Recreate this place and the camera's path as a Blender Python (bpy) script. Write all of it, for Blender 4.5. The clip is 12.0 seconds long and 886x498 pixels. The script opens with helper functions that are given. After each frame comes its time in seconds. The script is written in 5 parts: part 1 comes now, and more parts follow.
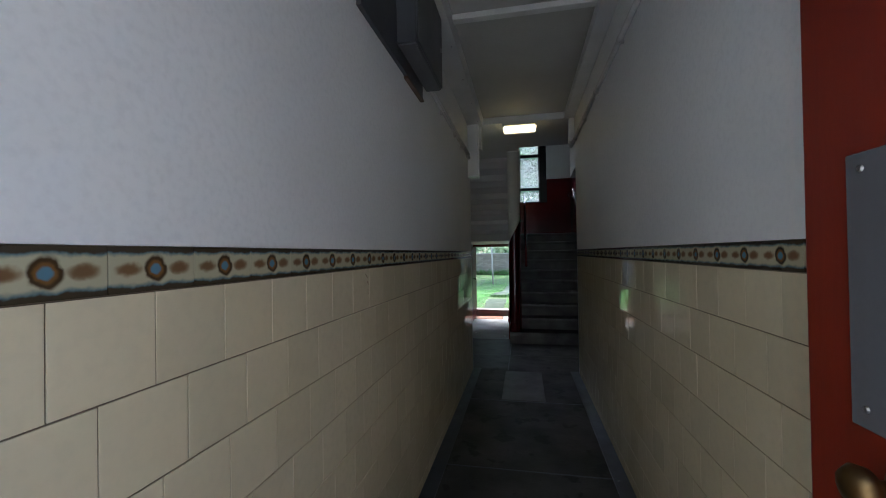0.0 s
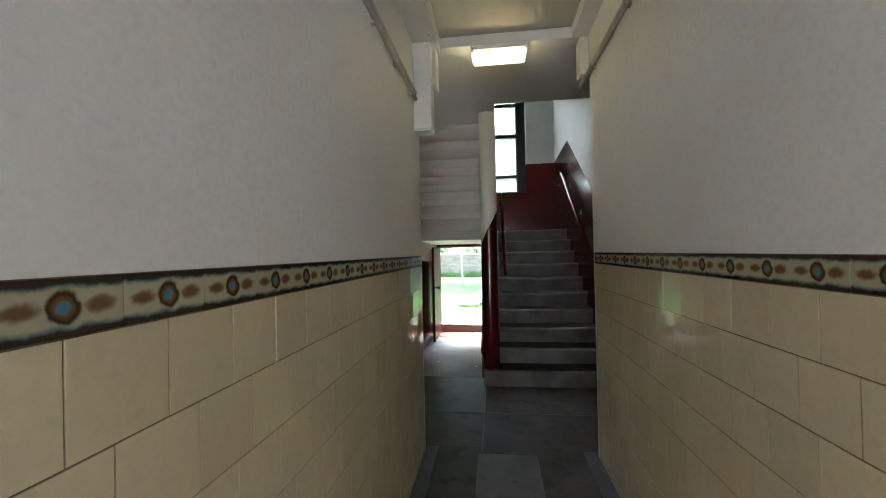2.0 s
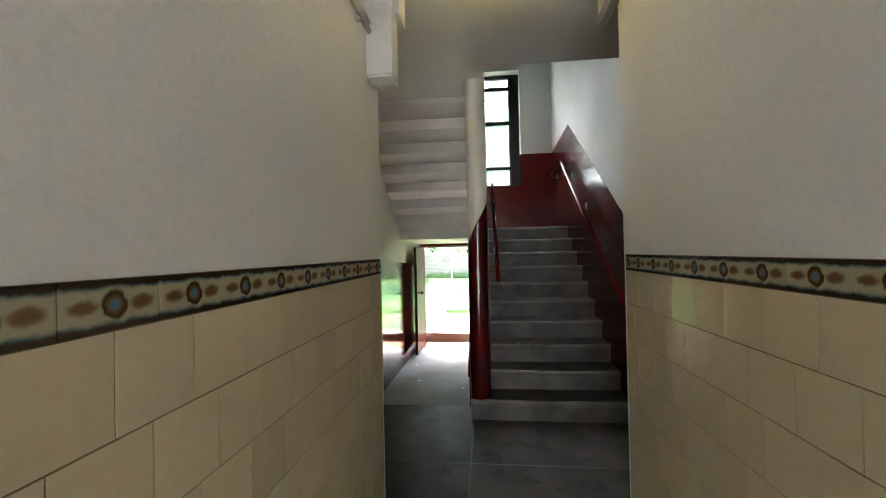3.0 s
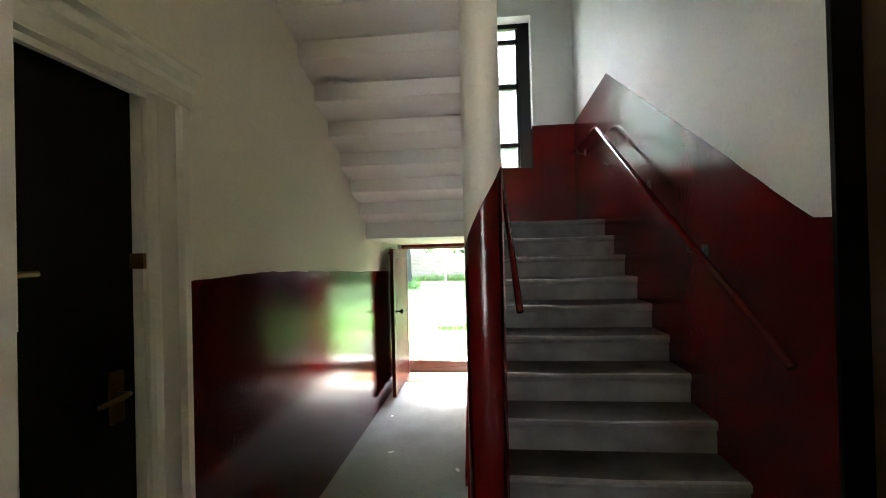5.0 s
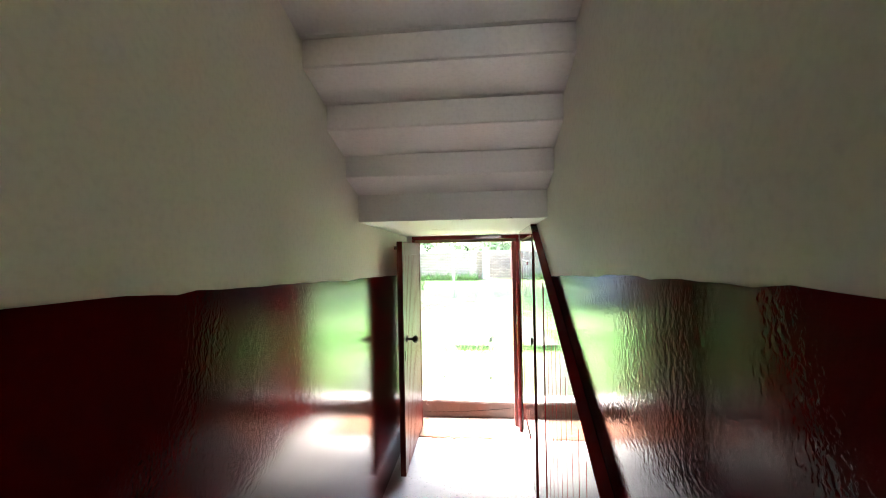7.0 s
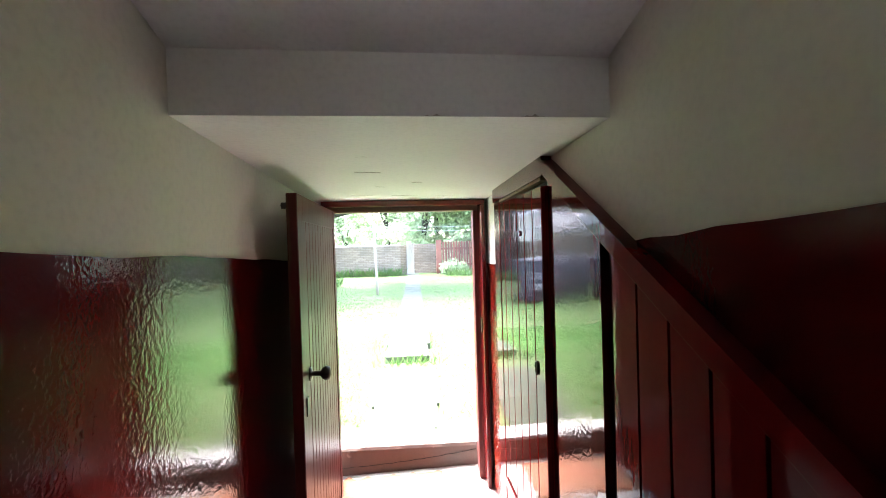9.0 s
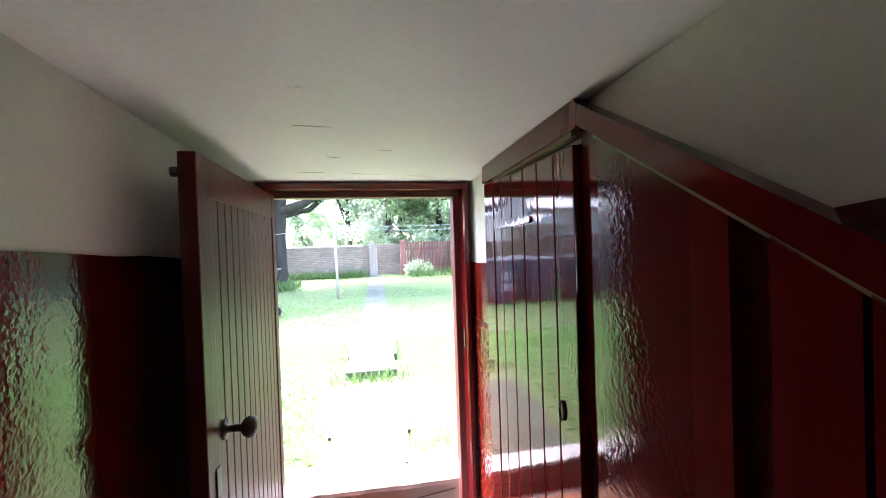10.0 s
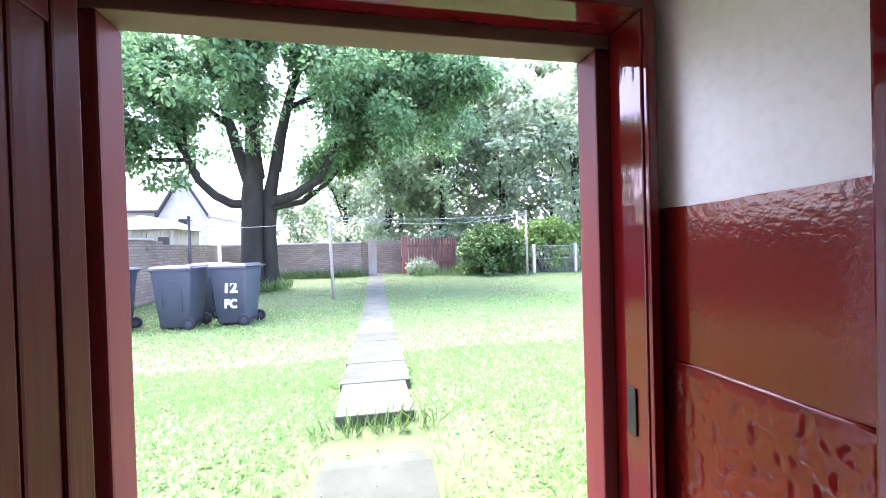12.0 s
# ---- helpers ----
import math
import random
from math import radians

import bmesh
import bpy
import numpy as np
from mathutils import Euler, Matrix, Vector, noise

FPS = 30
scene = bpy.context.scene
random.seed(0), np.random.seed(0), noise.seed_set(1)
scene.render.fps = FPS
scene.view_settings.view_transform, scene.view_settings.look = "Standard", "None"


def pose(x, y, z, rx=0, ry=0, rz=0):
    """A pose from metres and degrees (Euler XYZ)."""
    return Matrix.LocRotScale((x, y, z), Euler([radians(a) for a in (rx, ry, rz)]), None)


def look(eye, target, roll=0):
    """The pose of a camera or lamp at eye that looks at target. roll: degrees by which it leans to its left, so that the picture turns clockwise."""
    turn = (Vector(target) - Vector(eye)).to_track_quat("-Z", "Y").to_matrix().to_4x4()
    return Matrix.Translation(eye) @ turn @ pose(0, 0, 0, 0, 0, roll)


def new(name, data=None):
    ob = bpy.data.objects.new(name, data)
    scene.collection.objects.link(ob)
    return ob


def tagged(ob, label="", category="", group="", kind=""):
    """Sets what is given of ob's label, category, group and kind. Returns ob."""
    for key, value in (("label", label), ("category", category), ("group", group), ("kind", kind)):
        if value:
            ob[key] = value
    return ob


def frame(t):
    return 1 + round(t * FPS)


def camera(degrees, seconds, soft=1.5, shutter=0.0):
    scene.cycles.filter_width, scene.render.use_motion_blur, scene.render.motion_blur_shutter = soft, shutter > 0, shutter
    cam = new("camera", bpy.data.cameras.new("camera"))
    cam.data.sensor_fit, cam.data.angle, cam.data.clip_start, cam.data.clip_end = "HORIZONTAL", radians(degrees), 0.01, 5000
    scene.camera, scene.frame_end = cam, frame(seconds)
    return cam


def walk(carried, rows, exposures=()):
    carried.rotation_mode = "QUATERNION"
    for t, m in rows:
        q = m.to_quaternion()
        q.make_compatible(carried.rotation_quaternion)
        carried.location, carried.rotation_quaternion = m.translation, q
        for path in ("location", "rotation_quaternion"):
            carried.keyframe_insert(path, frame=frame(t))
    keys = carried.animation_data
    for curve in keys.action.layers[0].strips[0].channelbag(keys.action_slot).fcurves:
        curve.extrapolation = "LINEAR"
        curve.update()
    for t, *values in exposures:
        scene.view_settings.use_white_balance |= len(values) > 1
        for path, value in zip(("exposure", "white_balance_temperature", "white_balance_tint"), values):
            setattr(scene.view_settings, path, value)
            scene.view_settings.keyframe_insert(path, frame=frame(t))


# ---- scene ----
cam = camera(96.0, 12.0, soft=0.95)
PATH = [
    (0, (0.601, -4.758, 1.373), (0.207, -2.797, 1.394), -0.9),
    (0.5, (0.57, -4.255, 1.37), (0.21, -2.288, 1.393), -1.1),
    (1, (0.573, -3.811, 1.384), (0.245, -1.838, 1.416), -1.1),
    (1.5, (0.568, -3.367, 1.383), (0.299, -1.385, 1.404), -1.0),
    (2, (0.515, -2.898, 1.412), (0.264, -0.914, 1.43), -1.2),
    (2.5, (0.49, -2.458, 1.416), (0.269, -0.471, 1.435), -1.2),
    (3, (0.53, -2.06, 1.42), (0.321, -0.071, 1.436), -1.2),
    (5, (0.456, -0.413, 1.461), (0.269, 1.579, 1.475), -1.4),
    (5.5, (0.38, 0.02, 1.44), (0.201, 2.011, 1.461), -1.5),
    (6, (0.224, 0.468, 1.464), (0.086, 2.464, 1.463), -1.8),
    (6.5, (0.132, 0.839, 1.47), (-0.042, 2.832, 1.475), -1.1),
    (7, (0.031, 1.178, 1.444), (-0.152, 3.17, 1.446), -1.1),
    (8.8, (-0.128, 2.296, 1.322), (0.026, 4.29, 1.285), -1.5),
    (9, (-0.136, 2.399, 1.301), (0.08, 4.388, 1.276), -1.7),
    (9.5, (-0.137, 2.661, 1.292), (0.192, 4.633, 1.263), -1.7),
    (10, (-0.133, 2.887, 1.27), (0.264, 4.847, 1.244), -1.9),
    (10.5, (-0.152, 3.147, 1.239), (0.255, 5.106, 1.21), -2.2),
    (11, (-0.159, 3.496, 1.198), (0.247, 5.454, 1.173), -1.8),
    (11.5, (-0.154, 3.808, 1.143), (0.248, 5.767, 1.121), -1.9),
    (12, (-0.146, 4.133, 1.123), (0.26, 6.091, 1.101), -1.6),
]
walk(cam, [(t, look(eye, target, roll)) for t, eye, target, roll in PATH],
     [(0, 3.25, 5650, 7), (0.5, 4.0, 5850, 7), (1, 4.8, 6000, 8), (2, 5.2, 6250, 7), (3, 5.7, 6600, 7), (5, 5.9, 6750, 8), (5.7, 6.1, 6750, 9), (6.5, 6.05, 6700, 10), (7, 5.85, 6700, 12), (9, 5.15, 6400, 18), (9.5, 5.05, 6300, 21), (10.5, 4.55, 5850, 34), (11.3, 4.2, 5850, 40), (12, 4.0, 6000, 38)])

# world, sun and lamps
world = bpy.data.worlds.new("sky")
scene.world = world
world.use_nodes = True
wn = world.node_tree
sky = wn.nodes.new("ShaderNodeTexSky")
sky.sky_type, sky.sun_disc = "NISHITA", False
sky.sun_elevation, sky.sun_rotation = radians(64), radians(-28)
sky.altitude, sky.air_density, sky.dust_density, sky.ozone_density = 0, 1.0, 3.5, 1.0
wn.links.new(sky.outputs[0], wn.nodes["Background"].inputs[0])
wn.nodes["Background"].inputs[1].default_value = 0.14
sun = new("sun", bpy.data.lights.new("sun", "SUN"))
sun.data.energy, sun.data.angle, sun.data.color = 1.0, radians(30), (1.0, 0.97, 0.93)
sun.matrix_world = look((0, 0, 30), (7, -13, 0))


# ---------- materials ----------
def mat(name, a, b=None, rough=0.6, scale=3.0, fine=90.0, bump=0.15, metal=0.0, spot=None, spot_size=14.0,
        spot_amount=0.0, rnd=0.0, stretch=(1, 1, 1), lump=0.0, lump_scale=18.0, coat=0.0, local=False, spec=0.5):
    m = bpy.data.materials.new(name)
    m.use_nodes = True
    nt = m.node_tree
    n, l = nt.nodes, nt.links
    bsdf = n["Principled BSDF"]
    if local:
        co = n.new("ShaderNodeTexCoord").outputs["Object"]
    else:
        co = n.new("ShaderNodeNewGeometry").outputs["Position"]
    mp = n.new("ShaderNodeMapping")
    mp.inputs["Scale"].default_value = stretch
    l.new(co, mp.inputs["Vector"])

    def nz(sc, detail=4.0):
        t = n.new("ShaderNodeTexNoise")
        t.inputs["Scale"].default_value, t.inputs["Detail"].default_value = sc, detail
        l.new(mp.outputs[0], t.inputs["Vector"])
        return t.outputs["Fac"]

    def ramp(sock, lo, hi):
        r = n.new("ShaderNodeMapRange")
        r.inputs["From Min"].default_value, r.inputs["From Max"].default_value = lo, hi
        l.new(sock, r.inputs["Value"])
        return r.outputs[0]

    def mix(f, x, y):
        t = n.new("ShaderNodeMix")
        t.data_type = "RGBA"
        l.new(f, t.inputs[0])
        for s, v in ((t.inputs[6], x), (t.inputs[7], y)):
            if isinstance(v, tuple):
                s.default_value = (*v, 1)
            else:
                l.new(v, s)
        return t.outputs[2]

    b = b or tuple(c * 0.8 for c in a)
    big, small = nz(scale), nz(fine, 3.0)
    col = mix(ramp(big, 0.35, 0.68), a, b)
    dark = tuple(c * 0.82 for c in a)
    f2 = n.new("ShaderNodeMath")
    f2.operation, f2.inputs[1].default_value = "MULTIPLY", 0.45
    l.new(ramp(small, 0.45, 0.75), f2.inputs[0])
    col = mix(f2.outputs[0], col, dark)
    if spot:
        f3 = n.new("ShaderNodeMath")
        f3.operation, f3.inputs[1].default_value = "MULTIPLY", 0.8
        l.new(ramp(nz(spot_size, 6.0), 0.72 - spot_amount, 0.76 - spot_amount), f3.inputs[0])
        col = mix(f3.outputs[0], col, spot)
    if rnd:
        oi = n.new("ShaderNodeObjectInfo")
        hs = n.new("ShaderNodeHueSaturation")
        r = n.new("ShaderNodeMapRange")
        r.inputs["To Min"].default_value, r.inputs["To Max"].default_value = 1 - rnd, 1 + rnd
        l.new(oi.outputs["Random"], r.inputs["Value"])
        l.new(r.outputs[0], hs.inputs["Value"])
        l.new(col, hs.inputs["Color"])
        col = hs.outputs[0]
    l.new(col, bsdf.inputs["Base Color"])
    rr = n.new("ShaderNodeMapRange")
    rr.inputs["To Min"].default_value, rr.inputs["To Max"].default_value = max(rough - 0.08, 0.02), min(rough + (0.1 if rough > 0.1 else 0.03), 1)
    l.new(big, rr.inputs["Value"])
    l.new(rr.outputs[0], bsdf.inputs["Roughness"])
    bsdf.inputs["Metallic"].default_value = metal
    bsdf.inputs["Coat Weight"].default_value = coat
    bsdf.inputs["Specular IOR Level"].default_value = spec
    last = None
    for amt, sock, dist in ((bump, small, 0.002), (lump, nz(lump_scale, 3.0) if lump else None, 0.012)):
        if amt:
            bp = n.new("ShaderNodeBump")
            bp.inputs["Strength"].default_value, bp.inputs["Distance"].default_value = amt, dist
            l.new(sock, bp.inputs["Height"])
            if last:
                l.new(last, bp.inputs["Normal"])
            last = bp.outputs[0]
    if last:
        l.new(last, bsdf.inputs["Normal"])
        l.new(last, bsdf.inputs["Coat Normal"])
    return m


M = {}
M["plaster"] = mat("white_plaster", (0.82, 0.815, 0.79), (0.76, 0.755, 0.73), 0.55, 1.3, 60, 0.06, lump=0.06, lump_scale=7, spot=(0.5, 0.48, 0.45), spot_size=5, spot_amount=-0.04)
M["cream"] = mat("cream_plaster", (0.8, 0.79, 0.72), (0.75, 0.74, 0.67), 0.5, 1.5, 60, 0.12, lump=0.15, lump_scale=6)
M["ceiling"] = mat("ceiling_paint", (0.78, 0.775, 0.75), (0.72, 0.71, 0.685), 0.6, 1.2, 70, 0.15, lump=0.2, lump_scale=5, spot=(0.4, 0.37, 0.34), spot_size=9, spot_amount=-0.02)
# darker, creamier ceiling colour for the passage only
M["ceiling_passage"] = mat("passage_ceiling_paint", (0.56, 0.54, 0.49), (0.48, 0.46, 0.41), 0.6, 1.2, 70, 0.15, lump=0.2, lump_scale=5, spot=(0.35, 0.32, 0.27), spot_size=9, spot_amount=-0.02)
M["tread_soffit"] = mat("soffit_paint", (0.86, 0.835, 0.825), (0.82, 0.795, 0.785), 0.5, 2, 70, 0.12, lump=0.2, lump_scale=7)
M["red"] = mat("red_gloss_wall", (0.084, 0.0026, 0.0026), (0.064, 0.002, 0.0022), 0.09, 2, 130, 0.12, lump=0.055, lump_scale=75, spec=0.38, coat=0.3)
# Same paint as red, recoloured and dulled for how light falls on the stair.
M["redstair"] = mat("red_gloss_stair_light", (0.115, 0.0034, 0.0034), (0.09, 0.0028, 0.003), 0.2, 2, 130, 0.12, lump=0.09, lump_scale=40, spec=0.3, coat=0.08)
# orange-red patch; its raised brightness puts the back door's light in the colour
M["reddoorlit"] = mat("orange_red_doorlit_gloss", (0.17, 0.013, 0.006), (0.13, 0.009, 0.005), 0.08, 3, 130, 0.15, lump=0.04, lump_scale=80, spec=0.35)
M["redwood"] = mat("red_gloss_timber", (0.13, 0.006, 0.006), (0.1, 0.0045, 0.005), 0.07, 2, 60, 0.06, lump=0.04, lump_scale=26, stretch=(1, 1, 0.25), spec=0.45, coat=0.18)
M["redworn"] = mat("worn_red_timber", (0.085, 0.007, 0.006), (0.055, 0.011, 0.006), 0.34, 2, 80, 0.25, lump=0.12, lump_scale=20, stretch=(1, 1, 0.12), spot=(0.085, 0.045, 0.018), spot_size=8, spot_amount=0.07, spec=0.1)
M["pinkred"] = mat("pinkish_red_timber", (0.17, 0.035, 0.03), (0.12, 0.022, 0.018), 0.5, 3, 70, 0.2, stretch=(1, 1, 0.15), spot=(0.3, 0.22, 0.18), spot_size=24, spot_amount=-0.02, spec=0.3)
M["tan"] = mat("bare_timber", (0.2, 0.145, 0.07), (0.14, 0.09, 0.045), 0.6, 4, 70, 0.2, stretch=(0.15, 1, 1))
M["stone"] = mat("stair_stone", (0.155, 0.15, 0.142), (0.075, 0.073, 0.069), 0.6, 4, 110, 0.3, lump=0.25, lump_scale=14, spot=(0.12, 0.115, 0.11), spot_size=11, spot_amount=0.04)
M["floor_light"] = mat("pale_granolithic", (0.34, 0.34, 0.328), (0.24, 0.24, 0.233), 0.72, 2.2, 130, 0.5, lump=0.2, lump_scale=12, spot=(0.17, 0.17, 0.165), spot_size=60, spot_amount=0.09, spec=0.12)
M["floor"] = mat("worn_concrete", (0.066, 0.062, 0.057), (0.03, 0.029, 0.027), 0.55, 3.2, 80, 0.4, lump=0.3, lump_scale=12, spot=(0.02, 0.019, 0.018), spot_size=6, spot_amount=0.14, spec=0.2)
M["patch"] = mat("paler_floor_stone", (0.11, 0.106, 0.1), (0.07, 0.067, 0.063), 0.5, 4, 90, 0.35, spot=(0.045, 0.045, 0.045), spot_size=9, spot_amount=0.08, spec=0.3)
M["tread"] = mat("dirty_stair_tread", (0.05, 0.047, 0.042), (0.03, 0.028, 0.025), 0.65, 5, 110, 0.3, lump=0.25, lump_scale=14, spot=(0.11, 0.105, 0.1), spot_size=9, spot_amount=0.02, spec=0.2)
M["slab"] = mat("pale_stone_slab", (0.3, 0.295, 0.28), (0.2, 0.198, 0.19), 0.5, 4, 90, 0.35, spot=(0.1, 0.1, 0.1), spot_size=12, spot_amount=0.04)
M["border"] = mat("blue_grey_border", (0.06, 0.067, 0.078), (0.04, 0.042, 0.045), 0.45, 5, 90, 0.3, spot=(0.2, 0.2, 0.2), spot_size=16, spot_amount=0.05)
M["white"] = mat("white_gloss_paint", (0.74, 0.73, 0.7), (0.66, 0.65, 0.61), 0.35, 4, 80, 0.12, spot=(0.35, 0.33, 0.3), spot_size=18, spot_amount=-0.03)
M["blackdoor"] = mat("black_gloss_door", (0.0025, 0.0025, 0.003), (0.004, 0.0035, 0.003), 0.5, 3, 80, 0.1, spec=0.12)
M["blackframe"] = mat("black_window_frame", (0.015, 0.015, 0.017), None, 0.4, 5, 80, 0.1)
M["brown"] = mat("brown_timber", (0.13, 0.075, 0.045), (0.08, 0.045, 0.03), 0.5, 4, 70, 0.2, stretch=(1, 1, 0.2))
M["greybox"] = mat("grey_steel_box", (0.07, 0.072, 0.076), (0.055, 0.056, 0.06), 0.45, 3, 90, 0.08)
M["brass"] = mat("aged_brass", (0.2, 0.125, 0.05), (0.12, 0.075, 0.035), 0.4, 8, 90, 0.1, metal=1)
M["iron"] = mat("dark_iron", (0.06, 0.058, 0.055), (0.1, 0.08, 0.07), 0.45, 9, 90, 0.2, metal=0.8)
M["steel"] = mat("worn_steel", (0.5, 0.5, 0.5), (0.3, 0.27, 0.25), 0.35, 12, 90, 0.1, metal=1)
M["plate"] = mat("grey_plate", (0.12, 0.12, 0.125), (0.1, 0.1, 0.105), 0.45, 3, 90, 0.06)
M["frontdoor"] = mat("red_front_door", (0.2, 0.018, 0.007), (0.15, 0.013, 0.006), 0.38, 3, 80, 0.12, stretch=(1, 1, 0.2))
M["pvc"] = mat("conduit_paint", (0.62, 0.6, 0.57), (0.5, 0.48, 0.45), 0.4, 9, 80, 0.1)
M["tile"] = mat("cream_glazed_tile", (0.69, 0.595, 0.4), (0.62, 0.53, 0.345), 0.03, 1.6, 40, 0.03, lump=0.06, lump_scale=9, rnd=0.06, spot=(0.3, 0.2, 0.1), spot_size=21, spot_amount=-0.05)
M["grout"] = mat("tile_grout", (0.2, 0.15, 0.095), (0.12, 0.085, 0.05), 0.8, 9, 90, 0.3)
M["mat"] = mat("orange_mat", (0.22, 0.075, 0.035), (0.17, 0.10, 0.06), 0.9, 9, 60, 0.6, lump=0.5, lump_scale=24, spot=(0.26, 0.2, 0.15), spot_size=13, spot_amount=0.04)
M["rubberdark"] = mat("dark_crack", (0.02, 0.016, 0.013), None, 0.9, 9, 80, 0.2)
M["sill"] = mat("red_worn_sill", (0.085, 0.043, 0.032), (0.07, 0.047, 0.036), 0.6, 5, 80, 0.4, lump=0.4, lump_scale=16, spot=(0.16, 0.13, 0.1), spot_size=9, spot_amount=0.03)


def glow(name, colour, strength):
    m = bpy.data.materials.new(name)
    m.use_nodes = True
    b = m.node_tree.nodes["Principled BSDF"]
    b.inputs["Base Color"].default_value = (*colour, 1)
    b.inputs["Emission Color"].default_value = (*colour, 1)
    b.inputs["Emission Strength"].default_value = strength
    return m


M["lamp"] = glow("warm_lamp_cover", (1.0, 0.78, 0.38), 0.3)


def glass():
    """Clear glass under a pale film of dust."""
    m = bpy.data.materials.new("window_glass")
    m.use_nodes = True
    n, l = m.node_tree.nodes, m.node_tree.links
    b = n["Principled BSDF"]
    b.inputs["Transmission Weight"].default_value = 1
    b.inputs["Roughness"].default_value = 0.05
    b.inputs["IOR"].default_value = 1.45
    film = n.new("ShaderNodeBsdfTranslucent")
    film.inputs["Color"].default_value = (0.86, 0.9, 0.92, 1)
    mx = n.new("ShaderNodeMixShader")
    mx.inputs[0].default_value = 0.1
    l.new(b.outputs[0], mx.inputs[1])
    l.new(film.outputs[0], mx.inputs[2])
    l.new(mx.outputs[0], n["Material Output"].inputs[0])
    return m


M["glass"] = glass()


# ---------- mesh helpers ----------
def link(name, bm, material, parent=None, label="", smooth=False):
    bmesh.ops.recalc_face_normals(bm, faces=bm.faces)
    me = bpy.data.meshes.new(name)
    bm.to_mesh(me)
    bm.free()
    for mm in (material if isinstance(material, (list, tuple)) else [material]):
        me.materials.append(mm)
    if smooth:
        for p in me.polygons:
            p.use_smooth = True
    ob = new(name, me)
    if parent:
        ob.parent = parent
    if label:
        ob["label"] = label
    return ob


def part(name, bm, material, parent, label="", smooth=False):
    return link(name, bm, material, parent, label, smooth)


def structure(name, bm, material, label, category, smooth=False):
    return tagged(link(name, bm, material, smooth=smooth), label, category, "", "structure")


def thing(name, label, category, group="", at=None):
    ob = new(name)
    ob.empty_display_size = 0.1
    if at is not None:
        ob.matrix_basis = at
    return tagged(ob, label, category, group)


def box(bm, x0, x1, y0, y1, z0, z1, bevel=0.0, m=None):
    g = bmesh.ops.create_cube(bm, size=1)
    vs = g["verts"]
    for v in vs:
        v.co = Vector(((x0 + x1) / 2 + v.co.x * (x1 - x0), (y0 + y1) / 2 + v.co.y * (y1 - y0), (z0 + z1) / 2 + v.co.z * (z1 - z0)))
    if bevel:
        es = list({e for v in vs for e in v.link_edges})
        r = bmesh.ops.bevel(bm, geom=es, offset=bevel, segments=2, affect="EDGES", profile=0.6)
        vs = list({v for f in r["faces"] for v in f.verts} | {v for v in vs if v.is_valid})
    if m:
        bmesh.ops.transform(bm, matrix=m, verts=vs)
    return bm


def B(*a, **k):
    return box(bmesh.new(), *a, **k)


def boxes(rows, bevel=0.0):
    bm = bmesh.new()
    for r in rows:
        box(bm, *r, bevel=bevel)
    return bm


def prism(poly, axis, a, b, bm=None):
    """A polygon in the plane across the axis, drawn out from a to b along it."""
    bm = bm or bmesh.new()

    def put(p, q):
        return {"x": (q, p[0], p[1]), "y": (p[0], q, p[1]), "z": (p[0], p[1], q)}[axis]
    lo = [bm.verts.new(put(p, a)) for p in poly]
    hi = [bm.verts.new(put(p, b)) for p in poly]
    bm.faces.new(lo)
    bm.faces.new(hi)
    for i in range(len(poly)):
        j = (i + 1) % len(poly)
        bm.faces.new((lo[i], lo[j], hi[j], hi[i]))
    return bm


def tube(bm, pts, radii, seg=10, cap=True):
    """A tapering round bar along the points."""
    pts = [Vector(p) for p in pts]
    radii = radii if isinstance(radii, (list, tuple)) else [radii] * len(pts)
    rings, side = [], None
    for i, p in enumerate(pts):
        d = (pts[min(i + 1, len(pts) - 1)] - pts[max(i - 1, 0)]).normalized()
        if side is None:
            side = d.orthogonal().normalized()
        side = (side - d * side.dot(d)).normalized()
        up = d.cross(side)
        rings.append([bm.verts.new(p + (side * math.cos(k * math.tau / seg) + up * math.sin(k * math.tau / seg)) * radii[i]) for k in range(seg)])
    for a, b in zip(rings, rings[1:]):
        for k in range(seg):
            bm.faces.new((a[k], a[(k + 1) % seg], b[(k + 1) % seg], b[k]))
    if cap:
        bm.faces.new(rings[0])
        bm.faces.new(rings[-1])
    return bm


def lathe(bm, profile, seg=20, m=None):
    """A turned shape: rows of (radius, height) about z."""
    rings = [[bm.verts.new((r * math.cos(k * math.tau / seg), r * math.sin(k * math.tau / seg), z)) for k in range(seg)] for r, z in profile]
    for a, b in zip(rings, rings[1:]):
        for k in range(seg):
            bm.faces.new((a[k], a[(k + 1) % seg], b[(k + 1) % seg], b[k]))
    bm.faces.new(rings[0])
    bm.faces.new(rings[-1])
    if m:
        bmesh.ops.transform(bm, matrix=m, verts=[v for r in rings for v in r])
    return bm


# ---------- plan ----------
PW, PY0 = 1.195, -4.72         # passage width and front end
LX, RX = -0.636, 1.69          # stair hall side walls
SX0, SX1 = 0.395, 0.557       # spine wall between the flights
BY0, BY1 = 4.82, 5.17          # back wall
CZ, HZ, UZ = 2.96, 2.89, 7.6   # ceilings: passage, hall, stair well
RISE, GO, ST0 = 0.175, 0.26, 1.307
LAND = 10 * RISE
FSTEP = 1.63                   # edge where the hall floor drops


def floor_z(y):
    return 0.0 if y <= FSTEP else -0.11 - 0.07 * min(1, (y - FSTEP) / 2.5)


